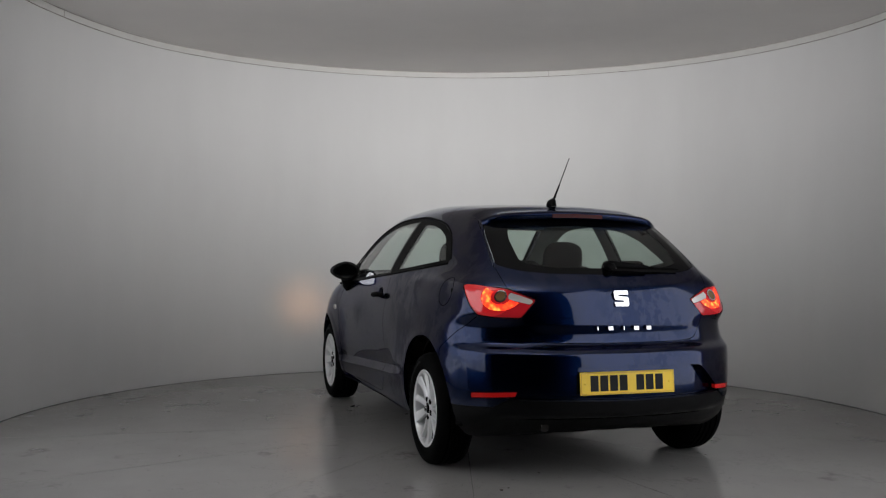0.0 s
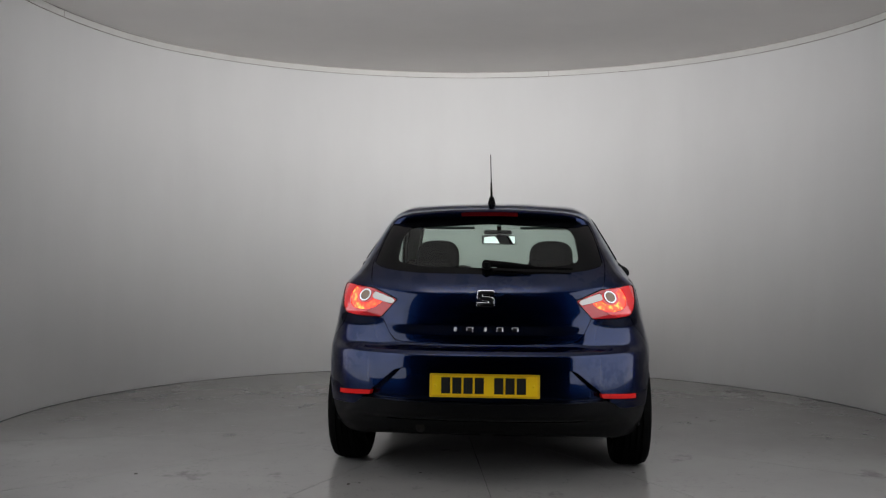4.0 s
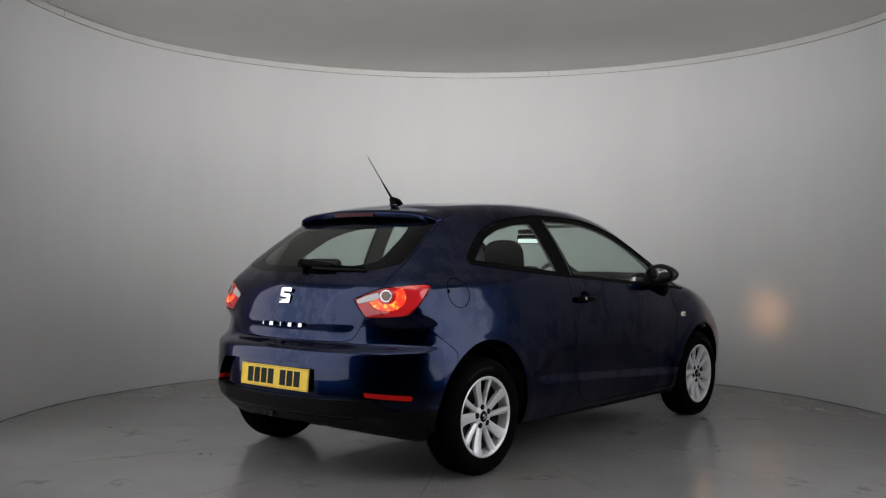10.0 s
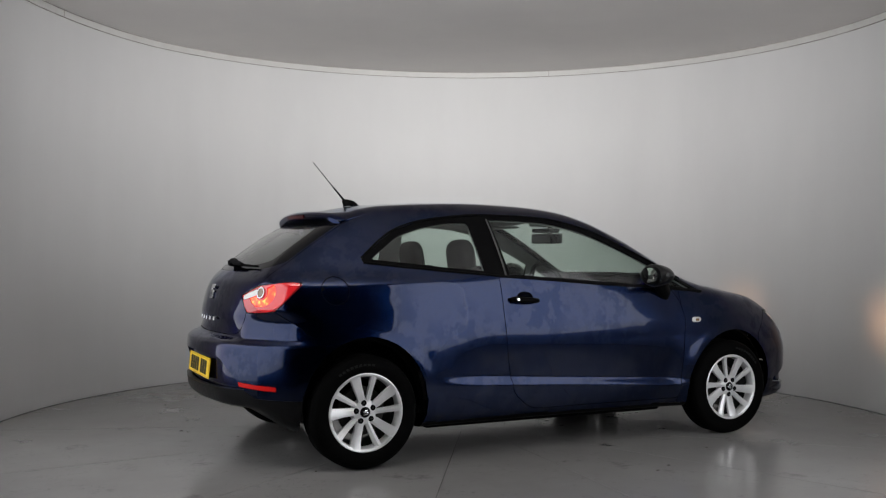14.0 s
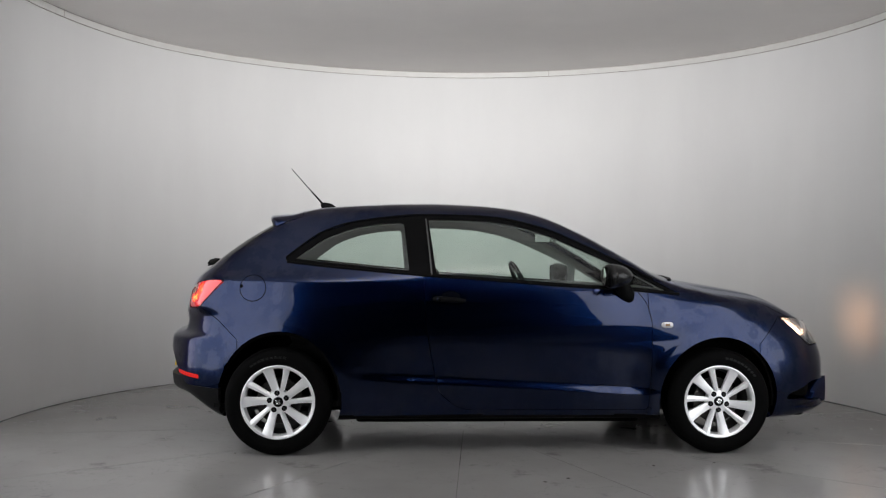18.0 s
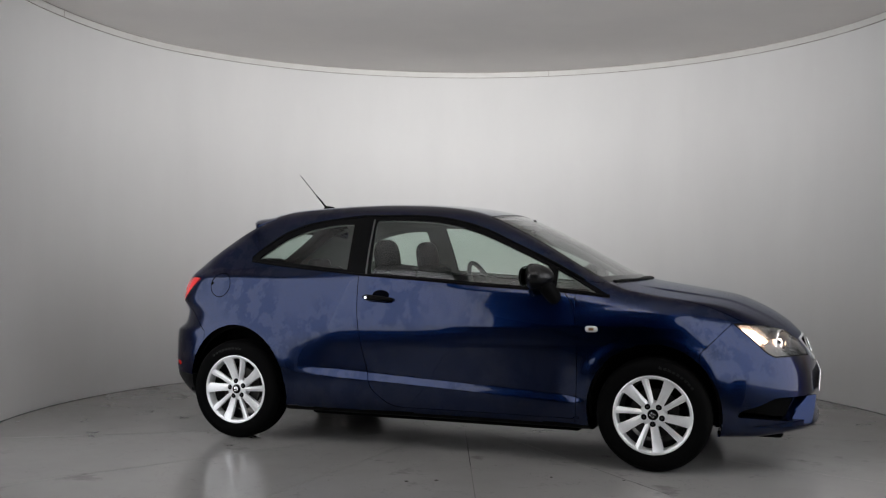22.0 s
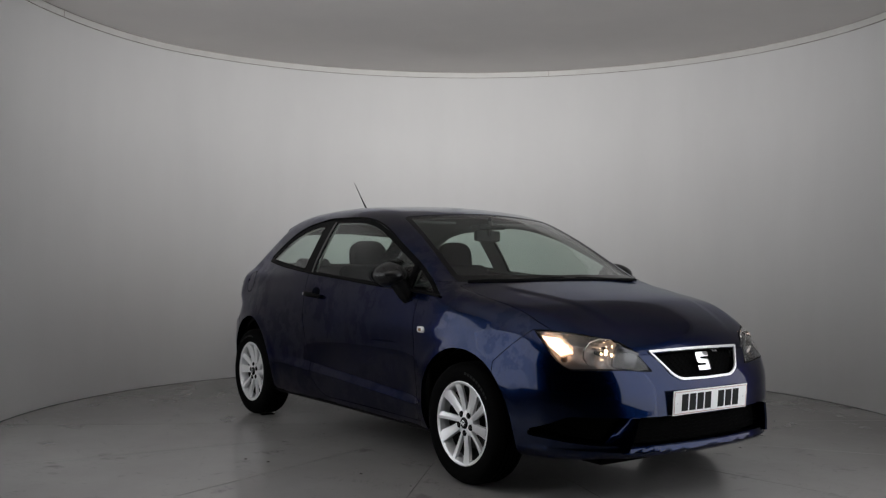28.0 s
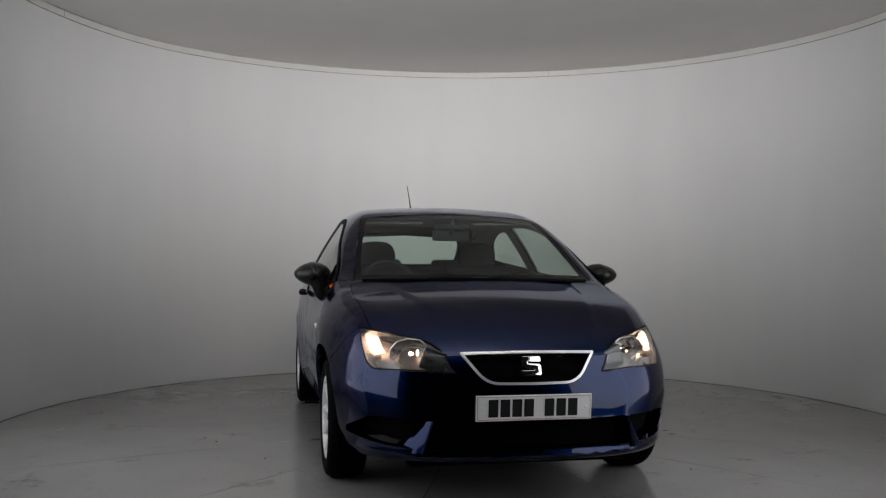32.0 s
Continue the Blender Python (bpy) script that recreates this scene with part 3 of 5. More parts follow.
def cut(bm, poly, view, facing=0.15, within=None):
    u, v, w = AXES[view]
    us, vs_ = [p[0] for p in poly], [p[1] for p in poly]
    lo_u, hi_u, lo_v, hi_v = min(us) - 0.05, max(us) + 0.05, min(vs_) - 0.05, max(vs_) + 0.05
    pool = []
    for f in bm.faces:
        c = f.calc_center_median()
        if f.normal.dot(w) > facing and lo_u < c.dot(u) < hi_u and lo_v < c.dot(v) < hi_v and (within is None or within(c)):
            pool.append(f)
    for i in range(len(poly)):
        a, b = poly[i - 1], poly[i]
        du, dv = b[0] - a[0], b[1] - a[1]
        if math.hypot(du, dv) < 1e-5:
            continue
        near = []
        for f in pool:
            if not f.is_valid:
                continue
            fu = [q.co.dot(u) for q in f.verts]
            fv = [q.co.dot(v) for q in f.verts]
            if max(fu) < min(a[0], b[0]) - 0.002 or min(fu) > max(a[0], b[0]) + 0.002 or max(fv) < min(a[1], b[1]) - 0.002 or min(fv) > max(a[1], b[1]) + 0.002:
                continue
            near.append(f)
        if not near:
            continue
        geom = set(near)
        for f in near:
            geom.update(f.edges)
            geom.update(f.verts)
        r = bmesh.ops.bisect_plane(bm, geom=list(geom), dist=1e-5, plane_co=u * a[0] + v * a[1], plane_no=(u * dv - v * du).normalized())
        pool += [g for g in r["geom"] if isinstance(g, bmesh.types.BMFace)]
    return poly


def ellipse(cx, cz, rx, rz, n=40):
    return [(cx + rx * math.cos(2 * math.pi * i / n), cz + rz * math.sin(2 * math.pi * i / n)) for i in range(n)]


# panel outlines of the right half
ARCH_R = ellipse(0.005, 0.30, 0.338, 0.382)
ARCH_F = ellipse(2.469, 0.30, 0.342, 0.358)
BELT = ((0.030, 1.064), (0.215, 1.044), (0.414, 1.026), (0.786, 0.995), (1.213, 0.967), (1.528, 0.944), (1.872, 0.925), (2.243, 0.899))
RAIL = ((2.105, 0.975), (1.950, 1.058), (1.693, 1.178), (1.534, 1.248), (1.373, 1.297), (1.210, 1.326), (1.046, 1.336), (0.782, 1.338), (0.551, 1.317), (0.386, 1.291), (0.223, 1.234), (0.069, 1.124), (0.022, 1.085))
WINDOWS = list(BELT) + list(RAIL)
QUARTER = rounded([(0.075, 1.083, 0.01), (0.414, 1.048), (0.715, 1.021, 0.01), (0.685, 1.296, 0.02), (0.551, 1.290), (0.395, 1.262), (0.245, 1.208), (0.110, 1.112)], 0.04)
DOORGLASS = rounded([(0.868, 1.004, 0.01), (1.213, 0.982), (1.528, 0.960), (1.905, 0.938, 0.01), (1.900, 1.056, 0.01), (1.675, 1.158), (1.520, 1.226), (1.365, 1.274), (1.210, 1.304), (1.046, 1.314), (0.828, 1.316, 0.015)], 0.05)
TRIANGLE = [(1.955, 0.937), (2.175, 0.916), (2.085, 0.968), (1.955, 1.036)]
DOOR = rounded([(2.000, 0.915, 0.0), (2.052, 0.85), (2.076, 0.73), (2.078, 0.50), (2.066, 0.245, 0.03), (1.00, 0.245, 0.08), (0.885, 0.345), (0.833, 0.578), (0.806, 0.766), (0.796, 0.99, 0.0),
                (0.780, 1.340, 0.0), (1.046, 1.338, 0.0), (1.534, 1.249, 0.0), (1.950, 1.060, 0.0), (2.105, 0.978, 0.0), (2.2, 0.910, 0.0)], 0.03)
FUEL = ellipse(-0.150, 0.918, 0.073, 0.073, 28)
CORNER_R = [(-1.2, 0.885), (-0.50, 0.885), (-0.455, 0.835), (-0.446, 0.808), (-0.335, 0.735), (-0.225, 0.635), (-0.225, 0.05), (-1.2, 0.05)]
CORNER_F = [(4.0, 0.772), (2.851, 0.767), (2.785, 0.700), (2.700, 0.615), (2.700, 0.05), (4.0, 0.05)]
TAILGATE = rounded([(-0.05, 0.678, 0), (0.36, 0.678), (0.445, 0.690), (0.475, 0.73), (0.508, 0.80), (0.575, 0.97, 0.01), (0.590, 1.06), (0.560, 1.20), (0.535, 1.29), (0.50, 1.352), (-0.05, 1.37, 0)], 0.03)
REARGLASS = rounded([(-0.05, 1.012, 0), (0.36, 1.018), (0.50, 1.034), (0.578, 1.060, 0.02), (0.552, 1.20), (0.522, 1.288, 0.03), (-0.05, 1.318, 0)], 0.03)
REARCLEAR = rounded([(-0.05, 1.045, 0), (0.33, 1.05), (0.455, 1.075, 0.03), (0.45, 1.20), (0.415, 1.262, 0.04), (-0.05, 1.285, 0)], 0.03)
SCREEN = rounded([(1.548, -0.05, 0), (1.542, 0.28), (1.512, 0.548, 0.04), (1.80, 0.598), (2.222, 0.668, 0.03), (2.315, 0.35), (2.352, -0.05, 0)], 0.1)
SCREENCLEAR = rounded([(1.568, -0.05, 0), (1.562, 0.27), (1.540, 0.518, 0.03), (1.80, 0.568), (2.165, 0.625, 0.03), (2.255, 0.33), (2.285, -0.05, 0)], 0.1)
BONNET = rounded([(2.352, -0.05, 0), (2.318, 0.36), (2.255, 0.690, 0.02), (2.50, 0.700), (2.75, 0.685), (2.850, 0.675, 0.0), (2.930, 0.658, 0), (3.030, 0.566), (3.131, 0.458), (3.170, 0.396), (3.187, 0.318), (3.198, 0.2), (3.204, -0.05, 0)], 0.03)


def corner_outline(points, view):
    u, v, _ = AXES[view]
    return [(Vector(p).dot(u), Vector(p).dot(v)) for p in points]


TAIL_LIT = inset(rounded([(0.037, 0.926), (0.098, 0.947), (0.182, 0.963), (0.266, 0.967), (0.300, 0.953, 0.008), (0.275, 0.912), (0.225, 0.855), (0.174, 0.817), (0.135, 0.802), (0.083, 0.807), (0.041, 0.826), (0.013, 0.858), (0.003, 0.882)], 0.03, 3), 0.004)
TAILLAMP = rounded(corner_outline([(-0.554, -0.434, 0.888), (-0.488, -0.562, 0.945), (-0.318, -0.736, 0.962), (-0.356, -0.742, 0.920), (-0.417, -0.736, 0.853), (-0.460, -0.716, 0.811), (-0.500, -0.640, 0.800), (-0.549, -0.515, 0.798)], "rear_corner"), 0.012)
HEADLAMP = rounded(corner_outline([(2.851, -0.704, 0.767), (2.930, -0.662, 0.765), (3.029, -0.570, 0.750), (3.131, -0.462, 0.722), (3.170, -0.400, 0.685), (3.226, -0.328, 0.588), (3.180, -0.470, 0.600), (3.110, -0.600, 0.600), (3.055, -0.672, 0.598), (3.015, -0.690, 0.620), (2.940, -0.705, 0.690)], "front_corner"), 0.012)
SIDELIGHT = corner_outline([(2.885, -0.700, 0.757), (2.955, -0.642, 0.752), (3.020, -0.615, 0.690), (2.990, -0.672, 0.664), (2.930, -0.703, 0.712)], "front_corner")
RING = (0.076, 0.905)                # middle of the tail lamp's ring in the lamp's own view
AMBER = ellipse(RING[0], RING[1], 0.028, 0.029, 20)
def arc_band(c, outer, inner, a0, a1, n=18):
    """A band between two ellipses from one angle to another."""
    turn = [radians(a0 + (a1 - a0) * i / n) for i in range(n + 1)]
    return [(c[0] + outer[0] * math.cos(t), c[1] + outer[1] * math.sin(t)) for t in turn] + [(c[0] + inner[0] * math.cos(t), c[1] + inner[1] * math.sin(t)) for t in reversed(turn)]


GLOW = arc_band(RING, (0.094, 0.070), (0.046, 0.038), 38, -155)
CLEAR = rounded([(-0.070, 0.880), (-0.062, 0.890), (-0.019, 0.907), (0.036, 0.925), (0.044, 0.905), (0.036, 0.890), (-0.012, 0.877), (-0.060, 0.866)], 0.006, 2)
GRILLE = rounded([(-0.05, 0.682, 0), (0.312, 0.676, 0.012), (0.225, 0.567), (0.175, 0.543), (-0.05, 0.541, 0)], 0.025)
INTAKE = rounded([(-0.05, 0.385, 0), (0.448, 0.392, 0.004), (0.486, 0.272, 0.004), (-0.05, 0.270, 0)], 0.02)
FOGPOCKET = rounded([(0.452, 0.392, 0.004), (0.690, 0.396, 0.02), (0.772, 0.330, 0.02), (0.770, 0.300, 0.012), (0.640, 0.276, 0.02), (0.490, 0.272, 0.004)], 0.02)
PLATERECESS = rounded([(-0.05, 0.578, 0), (0.425, 0.562, 0.02), (0.600, 0.412, 0.01), (-0.05, 0.402, 0)], 0.02)
VALANCE = [(-0.05, 0.402), (0.58, 0.418), (0.655, 0.372), (0.90, 0.360), (0.90, 0.0), (-0.05, 0.0)]
REFLECTOR = rounded(corner_outline([(-0.607, -0.561, 0.450), (-0.600, -0.566, 0.426), (-0.436, -0.722, 0.411), (-0.426, -0.712, 0.436)], "rear_corner"), 0.004)

REGIONS = (("tail_amber", AMBER, "rear_corner", 0.25), ("tail_glow", GLOW, "rear_corner", 0.25), ("tail_clear", CLEAR, "rear_corner", 0.25), ("tail_lit", TAIL_LIT, "rear_corner", 0.25), ("sidelight", SIDELIGHT, "front_corner", 0.25),
           ("taillamp", TAILLAMP, "rear_corner", 0.25), ("headlamp", HEADLAMP, "front_corner", 0.25), ("reflector", REFLECTOR, "rear_corner", 0.25),
           ("none", ARCH_R, "side", 0.3), ("none", ARCH_F, "side", 0.3),
           ("quarter_glass", QUARTER, "side", 0.2), ("door_glass", DOORGLASS, "side", 0.2), ("corner_glass", TRIANGLE, "side", 0.2), ("surround", WINDOWS, "side", 0.2),
           ("fuel_flap", FUEL, "side", 0.2), ("door", DOOR, "side", 0.2),
           ("rear_glass", REARCLEAR, "rear", 0.3), ("rear_frit", REARGLASS, "rear", 0.3), ("tailgate", TAILGATE, "rear", 0.3),
           ("plate_recess", PLATERECESS, "rear", 0.4), ("valance", VALANCE, "rear", 0.12),
           ("windscreen", SCREENCLEAR, "top", 0.2), ("screen_frit", SCREEN, "top", 0.2), ("bonnet", BONNET, "top", 0.25),
           ("grille", GRILLE, "front", 0.3), ("intake", INTAKE, "front", 0.3), ("fog_pocket", FOGPOCKET, "front", 0.10))
LIMITS = {"tail_amber": lambda c: c.x < 0, "tail_glow": lambda c: c.x < 0, "tail_clear": lambda c: c.x < 0, "sidelight": lambda c: c.x > 2.5, "taillamp": lambda c: c.x < 0, "headlamp": lambda c: c.x > 2.5, "reflector": lambda c: c.x < 0, "rear_glass": lambda c: c.x < 0.3, "rear_frit": lambda c: c.x < 0.3,
          "tailgate": lambda c: c.x < 0.3, "plate_recess": lambda c: c.x < 0, "valance": lambda c: c.x < 0, "windscreen": lambda c: 1.2 < c.x < 2.4, "screen_frit": lambda c: 1.2 < c.x < 2.4,
          "bonnet": lambda c: c.x > 2.1, "grille": lambda c: c.x > 2.8, "intake": lambda c: c.x > 2.8, "fog_pocket": lambda c: c.x > 2.6,
          "bumper_rear": lambda c: c.x < 0, "bumper_front": lambda c: c.x > 2.5}


def build_panels():
    pts, faces = skin_half()
    me = mesh_from("skin", pts, faces, None, smooth=False)
    bm = bmesh.new()
    bm.from_mesh(me)
    bpy.data.meshes.remove(me)
    bmesh.ops.remove_doubles(bm, verts=bm.verts[:], dist=1e-6)
    bmesh.ops.recalc_face_normals(bm, faces=bm.faces[:])
    if sum(f.normal.y * f.calc_area() for f in bm.faces) > 0:
        bmesh.ops.reverse_faces(bm, faces=bm.faces[:])
    bm.normal_update()
    for name, poly, view, facing in REGIONS:
        cut(bm, poly, view, facing, LIMITS.get(name))
    cut(bm, CORNER_R, "side", 0.05, LIMITS["bumper_rear"])
    cut(bm, CORNER_F, "side", 0.05, LIMITS["bumper_front"])
    bm.normal_update()
    groups = {}
    for f in bm.faces:
        c = f.calc_center_median()
        found = None
        for name, poly, view, facing in REGIONS:
            u, v, w = AXES[view]
            if f.normal.dot(w) > facing * 0.8 and (name not in LIMITS or LIMITS[name](c)) and inside(poly, c.dot(u), c.dot(v)):
                found = name
                break
        for cx, rz in ((0.005, 0.382), (2.469, 0.358)):
            if c.y < -0.40 and c.z < 0.62 and ((c.x - cx) / 0.340) ** 2 + ((c.z - 0.30) / rz) ** 2 < 1:
                found = "none"
        if found is None:
            if c.x < 0 and inside(CORNER_R, c.x, c.z):
                found = "bumper_rear"
            elif c.x > 2.5 and inside(CORNER_F, c.x, c.z):
                found = "bumper_front"
            elif c.z < 0.215 or f.normal.z < -0.75:
                found = "underbody"
            elif c.x > 2.0 and c.z < 0.97 and c.x > 2.07 - 0.3 * max(0, c.z - 0.85):
                found = "front_wing"
            else:
                found = "body_shell"
        if found == "bumper_rear" and f.normal.z < -0.8:
            found = "underbody"
        groups.setdefault(found, []).append(f)
    out = {}
    for name, fs in groups.items():
        if name == "none":
            continue
        ids, vs, gs = {}, [], []
        for f in fs:
            g = []
            for q in f.verts:
                key = (round(q.co.x, 5), round(q.co.y, 5), round(q.co.z, 5))
                if key not in ids:
                    ids[key] = len(vs)
                    vs.append(q.co.copy())
                g.append(ids[key])
            g = [a for i, a in enumerate(g) if a != g[i - 1]]
            if len(g) > 2:
                gs.append(tuple(g))
        out[name] = (vs, gs)
    bm.free()
    return out


def whole(shape):
    """Both halves of a panel that crosses the car's middle, welded along it."""
    vs, fs = [Vector(v) for v in shape[0]], list(shape[1])
    n, other = len(vs), {}
    for i in range(n):
        if abs(vs[i].y) < 1e-4:
            other[i] = i
        else:
            other[i] = len(vs)
            vs.append(Vector((vs[i].x, -vs[i].y, vs[i].z)))
    fs += [tuple(other[i] for i in reversed(f)) for f in shape[1]]
    return vs, fs


def panel(shape, gap=0.0022, fold=0.012, push=0.0):
    """Draws a panel's border in a little and folds it inwards, so that shut lines have width and depth."""
    vs, fs = [Vector(v) for v in shape[0]], list(shape[1])
    nor = skin_normal(np.array([tuple(v) for v in vs]))
    nor = [Vector(n) for n in nor]
    count, owner = {}, {}
    for f in fs:
        for i in range(len(f)):
            a, b = f[i], f[(i + 1) % len(f)]
            k = (min(a, b), max(a, b))
            count[k] = count.get(k, 0) + 1
            owner[k] = (a, b)
    rim = [owner[k] for k, c in count.items() if c == 1 and not (abs(vs[k[0]].y) < 1e-4 and abs(vs[k[1]].y) < 1e-4)]
    shift = {}
    for a, b in rim:
        e = (vs[b] - vs[a])
        if e.length < 1e-7:
            continue
        e.normalize()
        for i in (a, b):
            shift[i] = shift.get(i, Vector()) + nor[i].cross(e)
    lower = {}
    for i, d in shift.items():
        if d.length > 1e-6:
            d = d.normalized()
            if abs(vs[i].y) < 1e-4:
                d.y = 0
            vs[i] = vs[i] + d * gap
        lower[i] = None
    if push:
        vs = [v - n * push for v, n in zip(vs, nor)]
    for i in list(lower):
        lower[i] = len(vs)
        vs.append(vs[i] - nor[i] * fold)
    for a, b in rim:
        fs.append((b, a, lower[a], lower[b]))
    return vs, fs


def inner(shape, depth):
    """A lining at some depth behind a panel, facing inwards."""
    vs = [Vector(v) for v in shape[0]]
    nor = skin_normal(np.array([tuple(v) for v in vs]))
    return [v - Vector(n) * depth for v, n in zip(vs, nor)], [tuple(reversed(f)) for f in shape[1]]


# ---- the car ----
car = new("car")
tagged(car, "dark blue three-door hatchback with smeared damp paint standing on the turntable", "car")
PANELS = build_panels()


def both(name, shape, mat, parent=None, label="", **kw):
    """A part and its mirror image on the other flank."""
    a = part(name, shape, mat, parent or car, label, **kw)
    b = part(name, mirrored(shape), mat, parent or car, label, **kw)
    return a, b


def under(parents, name, shape, mat, label="", **kw):
    """The same sub-part on the right and, mirrored, on the left."""
    return part(name, shape, mat, parents[0], label, **kw), part(name, mirrored(shape), mat, parents[1], label, **kw)


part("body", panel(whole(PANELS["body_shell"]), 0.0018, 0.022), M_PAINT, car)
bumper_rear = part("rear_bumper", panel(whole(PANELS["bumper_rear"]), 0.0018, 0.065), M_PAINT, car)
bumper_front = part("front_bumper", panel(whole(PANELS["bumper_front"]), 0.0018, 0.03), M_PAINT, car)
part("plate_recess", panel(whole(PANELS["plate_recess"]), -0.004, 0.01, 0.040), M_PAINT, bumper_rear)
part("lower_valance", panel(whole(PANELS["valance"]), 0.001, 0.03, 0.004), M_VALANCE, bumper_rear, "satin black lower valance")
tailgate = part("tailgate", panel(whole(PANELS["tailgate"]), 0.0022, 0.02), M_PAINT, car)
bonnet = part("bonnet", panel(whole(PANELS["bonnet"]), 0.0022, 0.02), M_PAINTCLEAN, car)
part("underbody", whole(PANELS["underbody"]), M_BLACK, car, "black underside")
rear_window = part("rear_window", panel(whole(PANELS["rear_glass"]), 0, 0.004, 0.003), M_GLASS, car, "dark-edged rear window glass")
part("glass_border", panel(whole(PANELS["rear_frit"]), 0.0015, 0.01, 0.002), M_GLOSSBLACK, rear_window)
screen = part("windscreen", panel(whole(PANELS["windscreen"]), 0, 0.004, 0.003), M_GLASS, car, "green-tinted windscreen")
part("glass_border", panel(whole(PANELS["screen_frit"]), 0.0015, 0.01, 0.002), M_GLOSSBLACK, screen)
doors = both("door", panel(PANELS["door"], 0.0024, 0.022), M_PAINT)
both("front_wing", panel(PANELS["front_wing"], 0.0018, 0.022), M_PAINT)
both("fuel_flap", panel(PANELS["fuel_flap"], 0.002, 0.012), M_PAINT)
both("quarter_window", panel(PANELS["quarter_glass"], 0, 0.004, 0.004), M_FOGGLASS, None, "green-tinted rear side glass")
under(doors, "door_window", panel(PANELS["door_glass"], 0, 0.004, 0.004), M_FOGGLASS, "door glass with patches of mist and painted reflected haze")
under(doors, "corner_window", panel(PANELS["corner_glass"], 0, 0.004, 0.004), M_GLASS)
both("window_surround", panel(PANELS["surround"], 0.001, 0.012, 0.001), M_BLACK, None, "black window surround and pillar")


def strip_along(points, width, depth, lift):
    """A thin moulding laid on the skin along side-view points."""
    pts = np.array([(x, -0.9, z) for x, z in points])
    w = half_width(pts[:, 0], pts[:, 2])
    base = [Vector((x, -float(q), z)) for (x, z), q in zip(points, w)]
    nor = [Vector(n) for n in skin_normal(np.array([tuple(b) for b in base]))]
    vs, fs = [], []
    for i, (b, n) in enumerate(zip(base, nor)):
        d = (base[min(i + 1, len(base) - 1)] - base[max(i - 1, 0)]).normalized()
        up = n.cross(d).normalized()
        for a, h in ((-0.5, lift - depth), (-0.5, lift), (-0.25, lift + depth * 0.5), (0.25, lift + depth * 0.5), (0.5, lift), (0.5, lift - depth)):
            vs.append(b + up * a * width + n * h)
    for i in range(len(base) - 1):
        for k in range(5):
            fs.append((i * 6 + k, i * 6 + k + 1, (i + 1) * 6 + k + 1, (i + 1) * 6 + k))
    return vs, fs


def smooth_line(points, n):
    a = np.array(points)
    s = np.linspace(0, 1, len(a))
    t = np.linspace(0, 1, n)
    return list(zip(curve(s, a[:, 0])(t), curve(s, a[:, 1])(t)))


both("belt_moulding", strip_along(smooth_line(BELT[3:], 40), 0.014, 0.006, 0.003), M_BLACK)
both("belt_moulding", strip_along(smooth_line(BELT[:4], 24), 0.012, 0.006, 0.003), M_BLACK)
both("roof_moulding", strip_along([(x, z + 0.004) for x, z in smooth_line(RAIL[::-1], 60)], 0.010, 0.005, 0.002), M_BLACK)
both("pillar_seal", strip_along([(0.842 - 0.028 * t / 12, 0.998 + 0.318 * t / 12) for t in range(13)], 0.008, 0.005, 0.003), M_GREYTRIM, None, "thin grey pillar edge strip")
under(doors, "window_divider", strip_along([(1.932 - 0.004 * t / 8, 0.938 + 0.112 * t / 8) for t in range(9)], 0.034, 0.006, 0.003), M_BLACK)


# linings seen through the glass
def part_of(shape, keep):
    vs = shape[0]
    return vs, [f for f in shape[1] if keep(sum((Vector(vs[i]) for i in f), Vector()) / len(f))]


shell_in = inner(whole(PANELS["body_shell"]), 0.030)
part("headliner", part_of(shell_in, lambda c: c.z > 1.22 and c.x > -0.2), M_HEADLINER, car, "pale grey cloth headliner")
part("pillar_trim", part_of(shell_in, lambda c: 1.0 < c.z <= 1.22), M_PILLARTRIM, car, "grey plastic pillar trim")
both("door_card", part_of(inner(PANELS["door"], 0.05), lambda c: c.z < 0.99), M_DARKTRIM, None, "black door lining")
both("pillar_lining", inner(PANELS["surround"], 0.022), M_PILLARTRIM)


# ---- spoiler, brake lamp, aerial, wiper ----
def roof_height(x, y):
    lo, hi = 1.0, 1.5
    for _ in range(24):
        mid = (lo + hi) / 2
        if solid(np.array([(x, y, mid)]))[0] < 0:
            lo = mid
        else:
            hi = mid
    return hi


def spoiler_shape():
    vs, fs, n = [], [], 41
    for i in range(n):
        y = -0.528 + 1.056 * i / (n - 1)
        e = abs(y) / 0.528
        lip = -0.132 + 0.20 * y * y + 0.03 * max(0, e - 0.9) / 0.1
        top = 1.350 - 0.11 * y * y - 0.026 * (max(0, e - 0.75) / 0.25) ** 2
        th = 0.044
        front = 0.10
        zf, zm = roof_height(front, y), roof_height(0.04, y)
        top = min(top, zm - 0.006)
        sec = [(front, zf + 0.0015), (0.04, zm + 0.003), (lip + 0.05, top + 0.006), (lip + 0.012, top + 0.001), (lip, top - 0.010), (lip + 0.006, top - th + 0.008), (lip + 0.02, top - th), (lip + 0.09, top - th - 0.012), (lip + 0.13, top - th - 0.02)]
        vs += [(x, y, z) for x, z in sec]
    k = 9
    for i in range(n - 1):
        for q in range(k - 1):
            fs.append((i * k + q, (i + 1) * k + q, (i + 1) * k + q + 1, i * k + q + 1))
    fs.append(tuple(range(k)))
    fs.append(tuple(range((n - 1) * k + k - 1, (n - 1) * k - 1, -1)))
    return vs, fs


